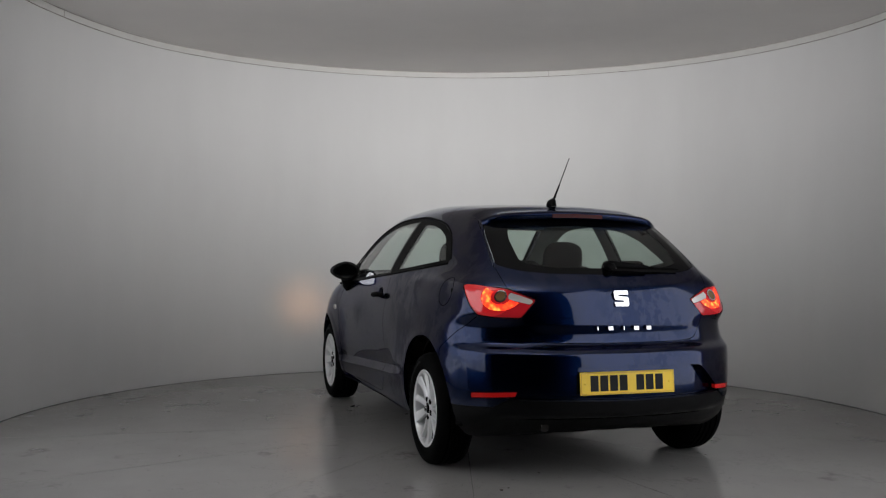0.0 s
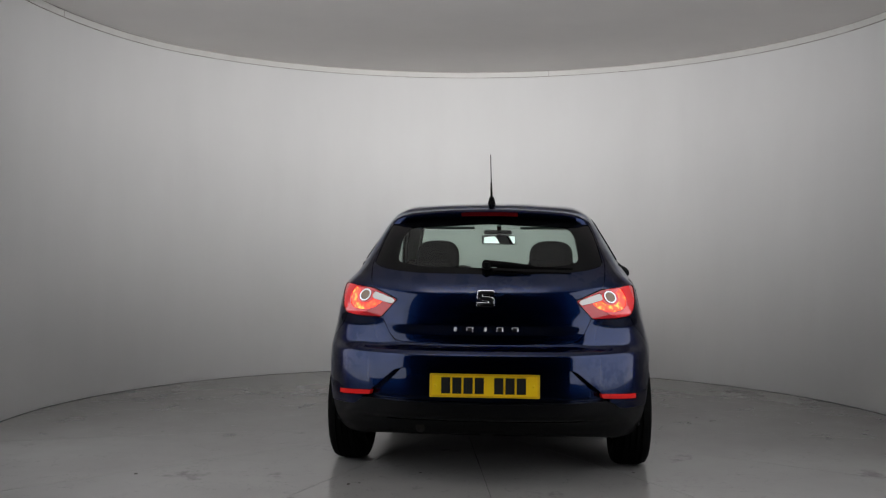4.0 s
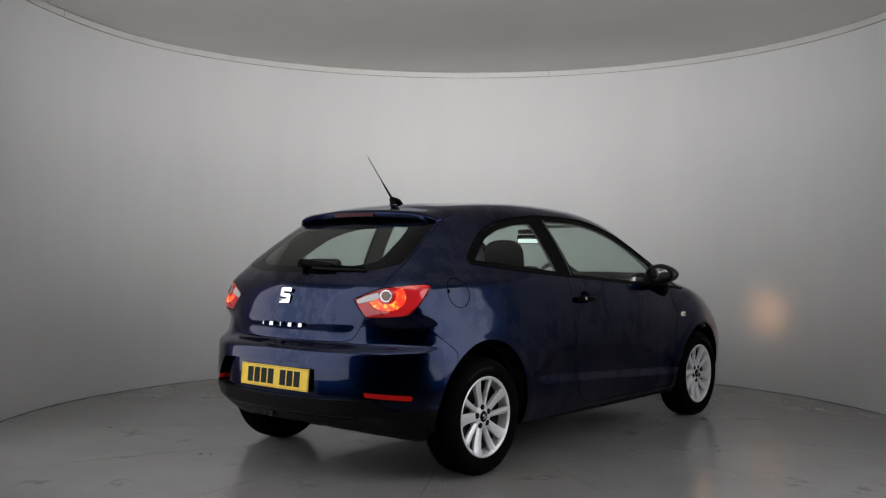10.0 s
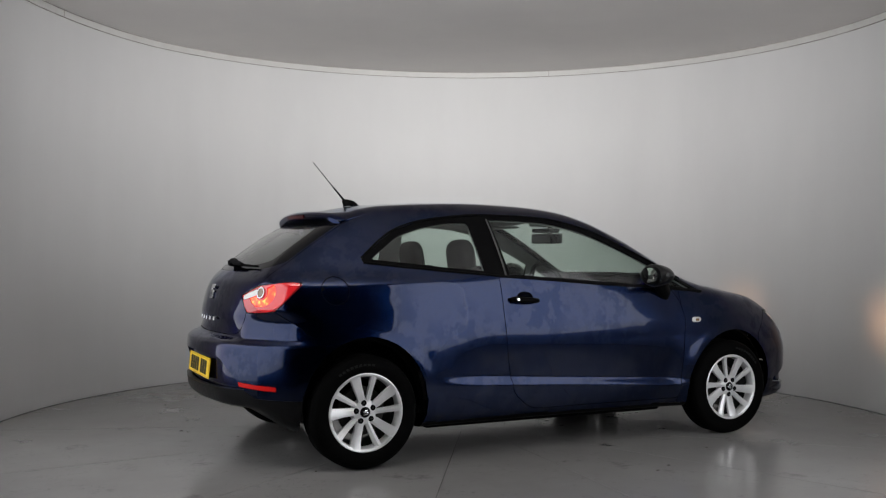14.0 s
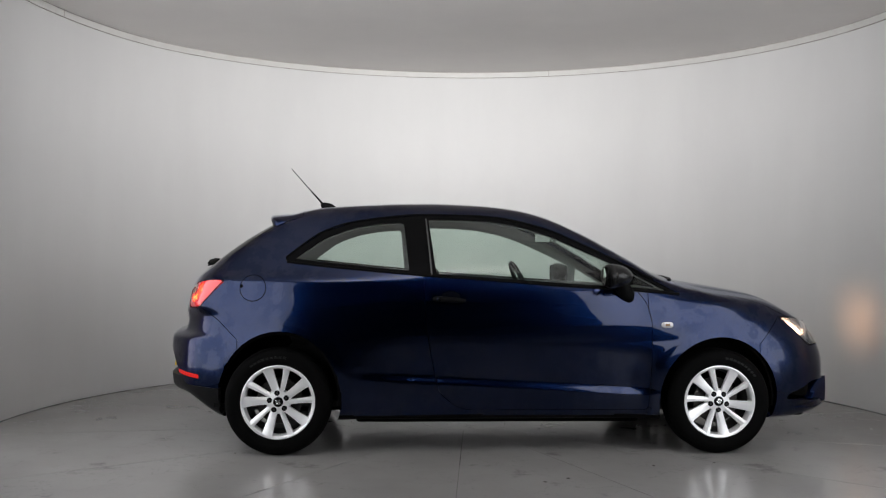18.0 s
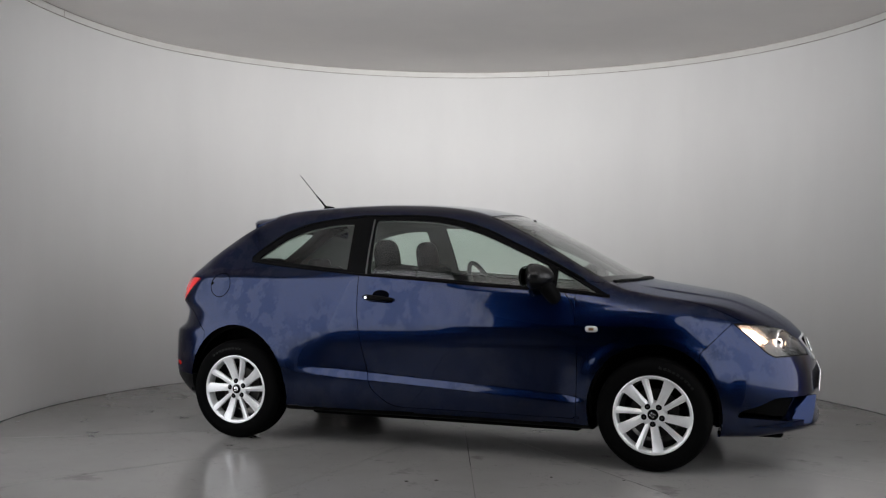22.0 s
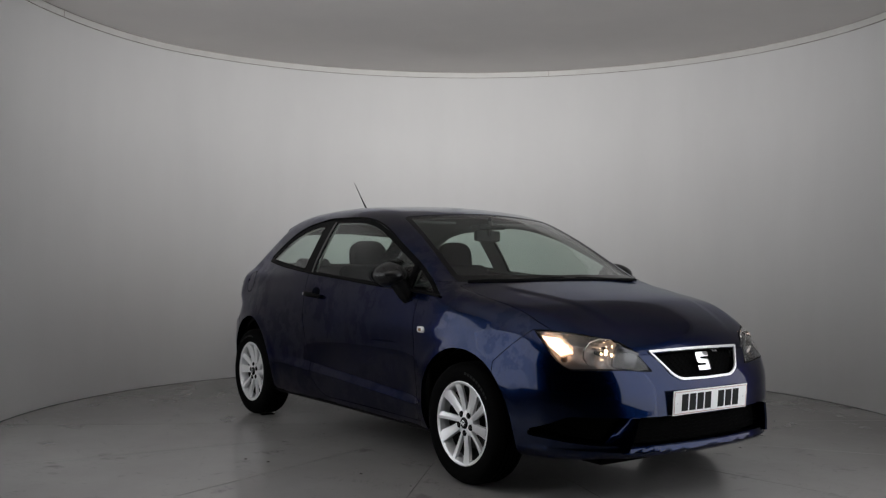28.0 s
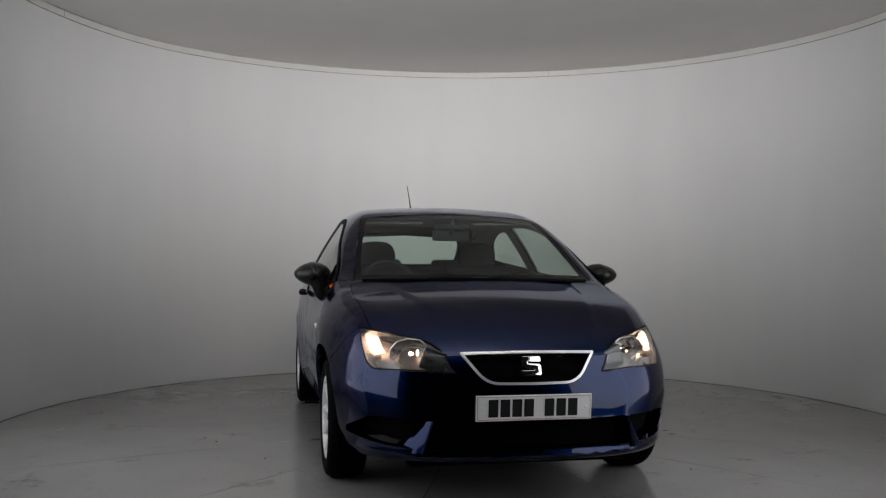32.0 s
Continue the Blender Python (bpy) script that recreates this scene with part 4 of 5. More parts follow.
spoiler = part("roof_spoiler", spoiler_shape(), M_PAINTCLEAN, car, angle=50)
vs, fs = [], []
for i in range(17):
    y = -0.15 + 0.30 * i / 16
    lip = -0.132 + 0.20 * y * y
    top = 1.350 - 0.11 * y * y
    vs += [(lip - 0.004, y, top - 0.014), (lip - 0.001, y, top - 0.034), (lip + 0.02, y, top - 0.034), (lip + 0.02, y, top - 0.014)]
for i in range(16):
    for q in range(4):
        fs.append((i * 4 + q, (i + 1) * 4 + q, (i + 1) * 4 + (q + 1) % 4, i * 4 + (q + 1) % 4))
fs += [(0, 1, 2, 3), (67, 66, 65, 64)]
part("high_brake_lamp", (vs, fs), M_REDDARK, spoiler, "dark red high brake lamp strip")
aerial = part("aerial_base", join(tube([(0.27, 0, 1.402), (0.23, 0, 1.418), (0.185, 0, 1.428), (0.165, 0, 1.424)], [0.006, 0.018, 0.016, 0.010], 10), tube([(0.19, 0, 1.400), (0.185, 0, 1.430)], [0.024, 0.014], 10)), M_BLACK, car, "black aerial foot")
part("aerial_mast", tube([(0.185, 0, 1.425), (0.135, 0, 1.480), (0.105, 0, 1.512), (0.103, 0, 1.515), (-0.022, 0, 1.655)], [0.007, 0.0055, 0.0045, 0.003, 0.0022], 8), M_BLACK, aerial)


def on_tail(y, z, lift=0.0):
    x = float(TAIL(np.array([z]))[0] + TAIL_CROWN(np.array([z]))[0] * y * y)
    return Vector((x - lift, y, z))


wiper = part("rear_wiper", join(tube([on_tail(0.0, 1.055, 0.01), on_tail(0.0, 1.062, 0.055), on_tail(0.0, 1.072, 0.07)], [0.026, 0.024, 0.014], 12),
                               tube([on_tail(0.01, 1.066, 0.045), on_tail(-0.10, 1.060, 0.050), on_tail(-0.22, 1.052, 0.042)], [0.018, 0.015, 0.008], 8)), M_BLACK, car, "black rear wiper")
part("wiper_blade", tube([on_tail(-0.05, 1.050, 0.022), on_tail(-0.20, 1.046, 0.026), on_tail(-0.42, 1.040, 0.022)], [0.007, 0.008, 0.005], 6), M_RUBBER, wiper)


def badge(name, origin, way_u, way_v, size, parent, label=""):
    """A chrome badge: a rounded square with a slanting notch cut in from either side."""
    o, u, v = Vector(origin), Vector(way_u).normalized(), Vector(way_v).normalized()
    n = u.cross(v).normalized()
    pts = [(-0.5, 0.40), (-0.40, 0.5), (0.44, 0.5), (0.5, 0.44), (0.5, 0.22), (-0.16, 0.22), (-0.16, 0.14), (0.40, 0.10), (0.5, 0.0),
           (0.5, -0.40), (0.40, -0.5), (-0.44, -0.5), (-0.5, -0.44), (-0.5, -0.22), (0.16, -0.22), (0.16, -0.14), (-0.40, -0.10), (-0.5, 0.0)]
    bm = bmesh.new()
    f = bm.faces.new([bm.verts.new(o + u * p * size + v * q * size) for p, q in pts])
    ex = bmesh.ops.extrude_face_region(bm, geom=[f])
    bmesh.ops.translate(bm, vec=n * size * 0.10, verts=[g for g in ex["geom"] if isinstance(g, bmesh.types.BMVert)])
    bmesh.ops.recalc_face_normals(bm, faces=bm.faces[:])
    bmesh.ops.bevel(bm, geom=bm.edges[:], offset=size * 0.025, segments=2, affect="EDGES", profile=0.5)
    return part(name, shape_of(bm), M_CHROME, parent, label)


p0 = on_tail(0, 0.895, 0.001)
badge("badge", p0, (0, -1, 0), (0.24, 0, 1), 0.083, tailgate, "chrome badge")
for i, y in enumerate((0.142, 0.073, 0.000, -0.070, -0.142)):
    p = on_tail(y, 0.750, 0.005)
    w = 0.009 if i in (0, 2) else 0.030
    part("name_bar", moved(box(-0.004, 0.004, -w / 2, w / 2, -0.011, 0.011, 0.002, 1), Matrix.Translation(p) @ pose(0, 0, 0, 0, 8, 0)), M_CHROME, tailgate, "small chrome lettering bar")


# ---- number plates: plain bars in place of the characters ----
def plate(x, z, lean, facing, mat, ink, label):
    w, h = 0.520, 0.111
    root = part("number_plate", join(box(-0.003, 0.003, -w / 2, w / 2, -h / 2, h / 2, 0.0015, 1)), mat, car, label)
    root.matrix_basis = pose(x, 0, z, 0, lean, 0 if facing > 0 else 180)
    part("plate_edge", join(box(0.003, 0.0042, -w / 2 + 0.006, w / 2 - 0.006, h / 2 - 0.0075, h / 2 - 0.005), box(0.003, 0.0042, -w / 2 + 0.006, w / 2 - 0.006, -h / 2 + 0.005, -h / 2 + 0.0075),
                            box(0.003, 0.0042, -w / 2 + 0.005, -w / 2 + 0.0075, -h / 2 + 0.005, h / 2 - 0.005), box(0.003, 0.0042, w / 2 - 0.0075, w / 2 - 0.005, -h / 2 + 0.005, h / 2 - 0.005)), ink[1], root)
    y = -0.205
    for i in range(7):
        part("plate_bar", box(0.003, 0.0046, y, y + 0.043, -0.038, 0.038, 0.0005, 1), ink[0], root)
        y += 0.053 if i != 3 else 0.092
    for sy in (-0.232, 0.232):
        part("plate_screw", lathe([(0.0, 0.0075), (0.005, 0.006), (0.0065, 0.003)], 12, "x"), mat, root).location = (0, sy, 0)
    return root


plate(-0.677, 0.4875, -5, -1, M_PLATEYELLOW, (M_INK, M_INKYELLOW), "yellow rear number plate with dark bars")
plate(3.284, 0.447, 4, 1, M_PLATEWHITE, (M_INK, M_INKRED), "white front number plate with dark bars")

# ---- tail lamps ----
tails = both("tail_lamp", panel(PANELS["taillamp"], 0.003, 0.03, 0.001), M_REDFAINT, None, "red tail lamp, lit")
under(tails, "lit_lens", panel(PANELS["tail_lit"], 0.001, 0.02, 0.001), M_REDLENS, "glowing red lens")
under(tails, "tail_glow", panel(PANELS["tail_glow"], 0.001, 0.008, 0.004), M_TAILGLOW, "glowing orange-red lamp ring")
under(tails, "indicator_lens", panel(PANELS["tail_amber"], 0.002, 0.012, -0.003), M_AMBER, "round smoky amber lens")
under(tails, "reversing_lens", panel(PANELS["tail_clear"], 0.001, 0.01, 0.002), M_WHITELENS, "clear reversing lens")
both("rear_reflector", panel(PANELS["reflector"], 0.001, 0.02, 0.002), M_REDREFLECT, None, "narrow red bumper reflector with a faint added glow")


def surface_ring(poly, view, width, lift):
    """A raised rim that follows an outline over the skin."""
    uu, vv, ww = AXES[view]
    vs, fs = [], []
    for ring, h in ((poly, -0.002), (poly, lift), (inset(poly, width), lift), (inset(poly, width), -0.002)):
        o = np.array([tuple(uu * p[0] + vv * p[1]) for p in ring])
        d = np.array(tuple(ww))
        lo, hi = np.full(len(o), -1.0), np.full(len(o), 4.0)
        for _ in range(34):
            mid = (lo + hi) / 2
            ins = solid(o + d * mid[:, None]) < 0
            lo, hi = np.where(ins, mid, lo), np.where(ins, hi, mid)
        p = o + d * hi[:, None]
        n = skin_normal(p)
        vs += [tuple(q) for q in p + n * h]
    k = len(poly)
    for r in range(3):
        for i in range(k):
            j = (i + 1) % k
            fs.append((r * k + i, r * k + j, (r + 1) * k + j, (r + 1) * k + i))
    return vs, fs


flaps = [o for o in car.children if o.name.startswith("fuel_flap")]
under(flaps, "flap_seal", surface_ring(FUEL, "side", 0.0026, 0.0006), M_BLACK)
# black bump that paints in the shade of the flap's finger notch
bm = bmesh.new()
bmesh.ops.create_uvsphere(bm, u_segments=14, v_segments=8, radius=1)
for q in bm.verts:
    q.co = Vector((-0.214 + q.co.x * 0.009, -float(half_width(np.array([-0.214]), np.array([0.925]))[0]) + q.co.y * 0.003 + 0.0005, 0.925 + q.co.z * 0.013))
under(flaps, "notch_shade", shape_of(bm), M_MESHBLACK)
under(tails, "lens_rim", surface_ring(AMBER, "rear_corner", 0.006, 0.005), M_CHROMEDULL)
under(tails, "lamp_seal", surface_ring(TAILLAMP, "rear_corner", 0.004, 0.0015), M_BLACK)

# ---- headlamps ----
head_all = join(PANELS["headlamp"], PANELS["sidelight"])
heads = both("headlamp", panel(head_all, 0.003, 0.05, 0.000), M_CLEARLENS, None, "clear headlamp with warm sidelight on")
under(heads, "lamp_housing", inner((head_all[0], [tuple(reversed(f)) for f in head_all[1]]), 0.075), M_LAMPGREY)
under(heads, "sidelight", panel(PANELS["sidelight"], 0.006, 0.03, 0.022), M_SIDELIGHT, "glowing warm sidelight")
under(heads, "lamp_seal", surface_ring(HEADLAMP, "front_corner", 0.005, 0.0015), M_BLACK)
bowl_c = Vector((3.108, -0.515, 0.664))
tilt = Matrix.Translation(bowl_c) @ pose(0, 0, 0, 0, 4, -14)
bowl = lathe([(0.0145, -0.084), (0.034, -0.076), (0.055, -0.058), (0.072, -0.034), (0.080, -0.008), (0.083, -0.012)], 11, "x")
bowls = under(heads, "reflector_bowl", moved(bowl, tilt @ Matrix.Translation((-0.012, 0.0, 0.0)) @ Matrix.Diagonal((1, 1.18, 0.84, 1))), M_BOWL, "facetted chrome reflector bowl", smooth=False)
aim = Matrix.Translation(bowl_c) @ pose(0, 0, 0, 0, 0, -14)
# hidden bulb added for the wall glow, in a tube that narrows its beam
under(bowls, "bulb", moved(lathe([(0.0, -0.066), (0.004, -0.0662), (0.0072, -0.067)], 12, "x"), aim), M_BULB, "hidden bulb added for the warm glow on the wall")
under(bowls, "beam_tube", moved(lathe([(0.0, -0.075), (0.008, -0.074), (0.008, -0.024), (0.0105, -0.024), (0.0105, -0.076), (0.0, -0.077)], 20, "x"), aim), M_MESHBLACK)
under(bowls, "pilot_bulb", moved(box(-0.006, 0.006, -0.004, 0.004, -0.012, 0.012, 0.003), tilt @ pose(-0.035, 0.030, 0.002, 0, 0, 0)), M_PILOT, "small glowing pilot bulb")
under(heads, "inner_trim", moved(box(-0.02, 0.02, -0.055, 0.055, -0.05, 0.05, 0.01), Matrix.Translation((3.135, -0.415, 0.640)) @ pose(0, 0, 0, -18, 0, -24)), M_LAMPSILVER, "dark chrome inner bezel")
under(heads, "amber_cap", moved(lathe([(0.0, 0.03), (0.012, 0.026), (0.018, 0.0)], 14, "x"), Matrix.Translation((2.985, -0.640, 0.640)) @ pose(0, 0, 0, 0, 0, -35)), M_AMBER)

# ---- grille, intake, fog pockets ----
grille = part("grille", panel(whole(PANELS["grille"]), 0.0, 0.03, 0.035), M_MESHBLACK, car, "black honeycomb grille")


def full_outline(half):
    """Both sides of an outline that starts and ends at the middle."""
    h = [(max(a, 0.0), b) for a, b in half]
    return h + [(-a, b) for a, b in reversed(h) if a > 1e-6]


part("grille_surround", surface_ring(full_outline(GRILLE), "front", 0.0105, 0.006), M_SURROUND, grille, "bright chrome grille surround")


def on_nose(y, z, lift=0.0):
    return Vector((float(NOSE(np.array([z]))[0] - NOSE_CROWN(np.array([z]))[0] * y * y) + lift, y, z))


bars = []
for r in range(8):
    z = 0.556 + 0.0155 * r
    half = 0.19 + 0.105 * (z - 0.543) / 0.135
    n = int(half * 2 / 0.03)
    zig = [on_nose(-half + 2 * half * i / (n * 2), z + (0.005 if i % 2 else -0.005), -0.022) for i in range(n * 2 + 1)]
    bars.append(tube(zig, 0.0022, 4))
part("grille_mesh", join(*bars), M_MESHBLACK, grille)
badge("badge", on_nose(0, 0.618, -0.012), (0, 1, 0), (-0.35, 0, 1), 0.088, grille, "chrome badge")
intake = part("lower_intake", panel(whole(PANELS["intake"]), 0.0, 0.03, 0.050), M_MESHBLACK, bumper_front, "black lower air intake")
bars = []
for r in range(6):
    z = 0.285 + 0.0175 * r
    half = 0.475 - 0.05 * (z - 0.25) / 0.135
    n = 34
    bars.append(tube([on_nose(-half + 2 * half * i / n, z + (0.005 if i % 2 else -0.005), -0.038) for i in range(n + 1)], 0.0024, 4))
part("intake_mesh", join(*bars), M_MESHBLACK, intake)
pockets = both("fog_pocket", panel(PANELS["fog_pocket"], 0.0, 0.03, 0.075), M_MESHBLACK, None, "black textured bumper pocket")


# body-coloured blades between the intake and the pockets: the inner edge stands proud, the outer runs back into the pocket
vs, fs = [], []
for i in range(9):
    t = i / 8
    z = 0.394 - 0.142 * t
    edge = on_nose(-(0.447 + 0.042 * t), z, 0.026 - 0.020 * t)
    back = Vector((3.206 - 0.080 * t, -(0.470 + 0.096 * t), z - 0.004))
    vs += [edge + Vector((-0.06, 0.014, 0)), edge + Vector((-0.004, 0.010, 0)), edge, edge.lerp(back, 0.5) + Vector((0.004, -0.004, 0)), back, back + Vector((-0.05, 0.01, 0))]
for i in range(8):
    for q in range(5):
        fs.append((i * 6 + q, (i + 1) * 6 + q, (i + 1) * 6 + q + 1, i * 6 + q + 1))
fs += [(5, 4, 3, 2, 1, 0), tuple(range(48, 54))]
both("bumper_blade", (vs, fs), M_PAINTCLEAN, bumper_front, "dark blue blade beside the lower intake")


# ---- door furniture ----
def flank(x, z, lift=0.0):
    return Vector((x, -float(half_width(np.array([x]), np.array([z]))[0]) - lift, z))


# the recess is no hollow: a dark bulge carries its shade
bm = bmesh.new()
bmesh.ops.create_uvsphere(bm, u_segments=24, v_segments=12, radius=1)
for q in bm.verts:
    q.co = (q.co.x * 0.064, q.co.y * 0.012, q.co.z * 0.048)
bmesh.ops.transform(bm, matrix=Matrix.Translation(flank(0.947, 0.860, -0.009)), verts=bm.verts[:])
under(doors, "handle_shade", shape_of(bm), M_SCOOPSHADE, "dark bulge standing in for the shaded recess behind the handle")
hp = [flank(0.852, 0.8665, 0.010), flank(0.872, 0.8665, 0.030), flank(0.91, 0.8640, 0.040), flank(0.96, 0.8610, 0.042), flank(1.00, 0.8580, 0.034), flank(1.024, 0.8565, 0.012)]
handles = under(doors, "door_handle", tube(hp, [0.012, 0.017, 0.016, 0.016, 0.014, 0.010], 10), M_BLACK, "black plastic door handle")
part("lock_barrel", moved(lathe([(0.0, 0.004), (0.008, 0.004), (0.0105, -0.004)], 16, "y"), Matrix.Translation(flank(0.876, 0.8660, 0.0465)) @ pose(0, 0, 0, 180, 0, 0)), M_CHROME, handles[0], "round chrome lock barrel")
bm = bmesh.new()
bmesh.ops.create_uvsphere(bm, u_segments=20, v_segments=10, radius=1)
for q in bm.verts:
    c = q.co.copy()
    q.co = (math.copysign(abs(c.x) ** 0.6, c.x) * 0.034, c.y * 0.010, math.copysign(abs(c.z) ** 0.7, c.z) * 0.017)
bmesh.ops.transform(bm, matrix=Matrix.Translation(flank(2.158, 0.727, 0.0)), verts=bm.verts[:])
reps = both("side_repeater", shape_of(bm), M_WHITELENS, None, "pale side indicator lens")
under(reps, "repeater_bulb", moved(box(-0.014, 0.014, -0.004, 0.004, -0.008, 0.008, 0.003), Matrix.Translation(flank(2.158, 0.727, 0.0075))), M_AMBER)


def mirror_shape():
    bm = bmesh.new()
    bmesh.ops.create_uvsphere(bm, u_segments=32, v_segments=18, radius=1)
    for q in bm.verts:
        x, y, z = q.co
        taper = 1.0 - 0.22 * max(0.0, -y)            # narrower outboard
        x2 = (0.125 * x * taper if x > 0 else 0.035 * x)   # bulges forward, flat at the back
        q.co = (x2 + 1.835 - 0.02 * y, -0.858 + 0.104 * y, 0.998 + 0.068 * z * taper)
    return shape_of(bm)


mirrors = both("door_mirror", mirror_shape(), M_MIRRORCAP, None, "black door mirror housing")
under(mirrors, "mirror_arm", tube([(1.895, -0.835, 0.965), (1.920, -0.818, 0.925), (1.945, -0.808, 0.890), (1.955, -0.795, 0.862)], [0.046, 0.044, 0.042, 0.030], 12), M_BLACK)
def mirror_glass(turn):
    """A slightly convex oval, turned outwards by some degrees."""
    vs, fs, k = [(1.7960, -0.862, 0.996)], [], 0.0755 * math.sin(radians(turn))
    for r in (0.35, 0.7, 1.0):
        for i in range(32):
            a, b = r * math.cos(2 * math.pi * i / 32), r * math.sin(2 * math.pi * i / 32)
            vs.append((1.7960 + 0.0030 * r * r - k * a, -0.862 + 0.0750 * a, 0.996 + 0.048 * b * (1 - 0.15 * max(0, -a))))
    for i in range(32):
        j = (i + 1) % 32
        fs.append((0, 1 + j, 1 + i))
        fs += [(1 + 32 * q + i, 1 + 32 * q + j, 33 + 32 * q + j, 33 + 32 * q + i) for q in range(2)]
    return vs, fs


def mirror_rim(turn):
    return moved(lathe([(1.0, 0.0), (1.06, -0.004), (1.12, 0.01)], 32, "x"), Matrix.Translation((1.800, -0.862, 0.996)) @ pose(0, 0, 0, 0, 0, turn) @ Matrix.Diagonal((1, 0.082, 0.050, 1)))


part("mirror_glass", mirror_glass(-5), M_MIRROR, mirrors[0], "mirror glass", angle=60)
part("mirror_rim", mirror_rim(-5), M_BLACK, mirrors[0])
part("mirror_glass", mirrored(mirror_glass(13)), M_MIRROR, mirrors[1], "mirror glass", angle=60)
part("mirror_rim", mirrored(mirror_rim(13)), M_BLACK, mirrors[1])

# windscreen wipers and cowl
for pts in (((2.300, 0.52), (2.325, 0.30), (2.335, 0.05)), ((2.338, -0.05), (2.325, -0.30), (2.262, -0.55))):
    line = [Vector((x, y, float(ROOF(np.array([x]))[0] - ROOF_CROWN(np.array([x]))[0] * y * y) + 0.004)) for x, y in smooth_line(pts, 12)]
    wp = part("windscreen_wiper", tube(line, [0.009] * 4 + [0.007] * 8, 6), M_BLACK, car, "black windscreen wiper")
    part("wiper_blade", tube([q + Vector((-0.018, 0.0, -0.004)) for q in line[3:]], 0.006, 6), M_RUBBER, wp)
cow = []
for y in np.linspace(-0.62, 0.62, 25):
    x = 2.352 - 0.30 * y * y
    z = float(ROOF(np.array([x]))[0] - ROOF_CROWN(np.array([x]))[0] * y * y)
    cow.append(Vector((x, y, z - 0.002)))
part("cowl_strip", tube(cow, 0.012, 6), M_BLACK, car)


# ---- wheels ----
def wheel_shapes():
    tyre = [(0.188, -0.080), (0.205, -0.088), (0.235, -0.095), (0.262, -0.094), (0.280, -0.085), (0.290, -0.068)]
    for g in (-0.045, -0.015, 0.015, 0.045):
        tyre += [(0.2945, g - 0.006), (0.2945, g - 0.005), (0.287, g - 0.004), (0.287, g + 0.004), (0.2945, g + 0.005)]
    tyre += [(0.290, 0.068), (0.280, 0.085), (0.262, 0.094), (0.235, 0.095), (0.215, 0.090), (0.204, 0.087), (0.199, 0.080), (0.188, 0.080)]
    rim = [(0.190, 0.030), (0.1935, 0.074), (0.197, 0.083), (0.203, 0.0868), (0.209, 0.0885), (0.2155, 0.086), (0.2145, 0.072), (0.195, 0.05)]
    spokes = []
    for i in range(10):
        broad = i % 2 == 0
        a = radians(36 * i + (2 if broad else -2))
        wi, wo = (0.0205, 0.0270) if broad else (0.0125, 0.0165)
        m = Matrix.Rotation(-a, 4, "Y")
        vs, fs = [], []
        for r, w, d, sw in ((0.030, wi * 0.8, 0.066, 0.009), (0.070, wi, 0.0685, 0.013), (0.130, (wi + wo) / 2, 0.072, 0.017), (0.178, wo * 1.05, 0.0800, 0.020), (0.190, wo * 1.12, 0.0838, 0.0205), (0.199, wo * 1.25, 0.0864, 0.021)):
            for t, dd in ((-w - 0.002, d - 0.018), (-w, d - 0.001), (w * (0.35 if broad else -0.1), d), (w, d - (0.007 if broad else 0.009)), (w + 0.001, d - 0.021)):
                vs.append((r, dd, t + sw))
        k = 5
        for r in range(5):
            for q in range(k - 1):
                fs.append((r * k + q, r * k + q + 1, (r + 1) * k + q + 1, (r + 1) * k + q))
        spokes.append(moved((vs, fs), m))
    hub = lathe([(0.0, 0.070), (0.030, 0.070), (0.040, 0.069), (0.062, 0.064), (0.068, 0.052), (0.070, 0.03)], 40)
    return tyre, rim, spokes, hub


TYRE, RIM, SPOKES, HUB = wheel_shapes()
TYRE_ME = mesh_from("tyre", *lathe(TYRE, 72), M_RUBBER)
FACE = Matrix.Diagonal((0.952, 1.0, 0.952, 1.0))
RIM_ME = mesh_from("rim", *moved(lathe(RIM, 64), FACE), M_ALLOY)
BARREL_ME = mesh_from("barrel", *lathe([(0.191, 0.040), (0.180, 0.02), (0.168, -0.02), (0.165, -0.06), (0.168, -0.084)], 48), M_ALLOYDARK)
SPOKE_ME = [mesh_from("spoke", *moved(s, FACE), M_ALLOY, angle=25) for s in SPOKES]
HUB_ME = mesh_from("hub", *HUB, M_ALLOY)
CAP_ME = mesh_from("hub_cap", *lathe([(0.0, 0.0765), (0.020, 0.076), (0.026, 0.074), (0.028, 0.070)], 28), M_GLOSSBLACK)
# no hole is cut: a black disc on the hub paints its shade
HOLE_ME = mesh_from("hole_shade", *lathe([(0.0, 0.0), (0.0140, 0.0), (0.0160, -0.004)], 18), M_BLACK)
BOLT_ME = mesh_from("bolt", *lathe([(0.0, 0.003), (0.005, 0.003), (0.006, 0.0)], 6), M_ALLOYDARK)
DISC_ME = mesh_from("brake_disc", *lathe([(0.03, 0.03), (0.055, 0.028), (0.058, 0.012), (0.125, 0.012), (0.128, 0.009), (0.128, -0.008), (0.03, -0.008)], 40), M_STEEL)


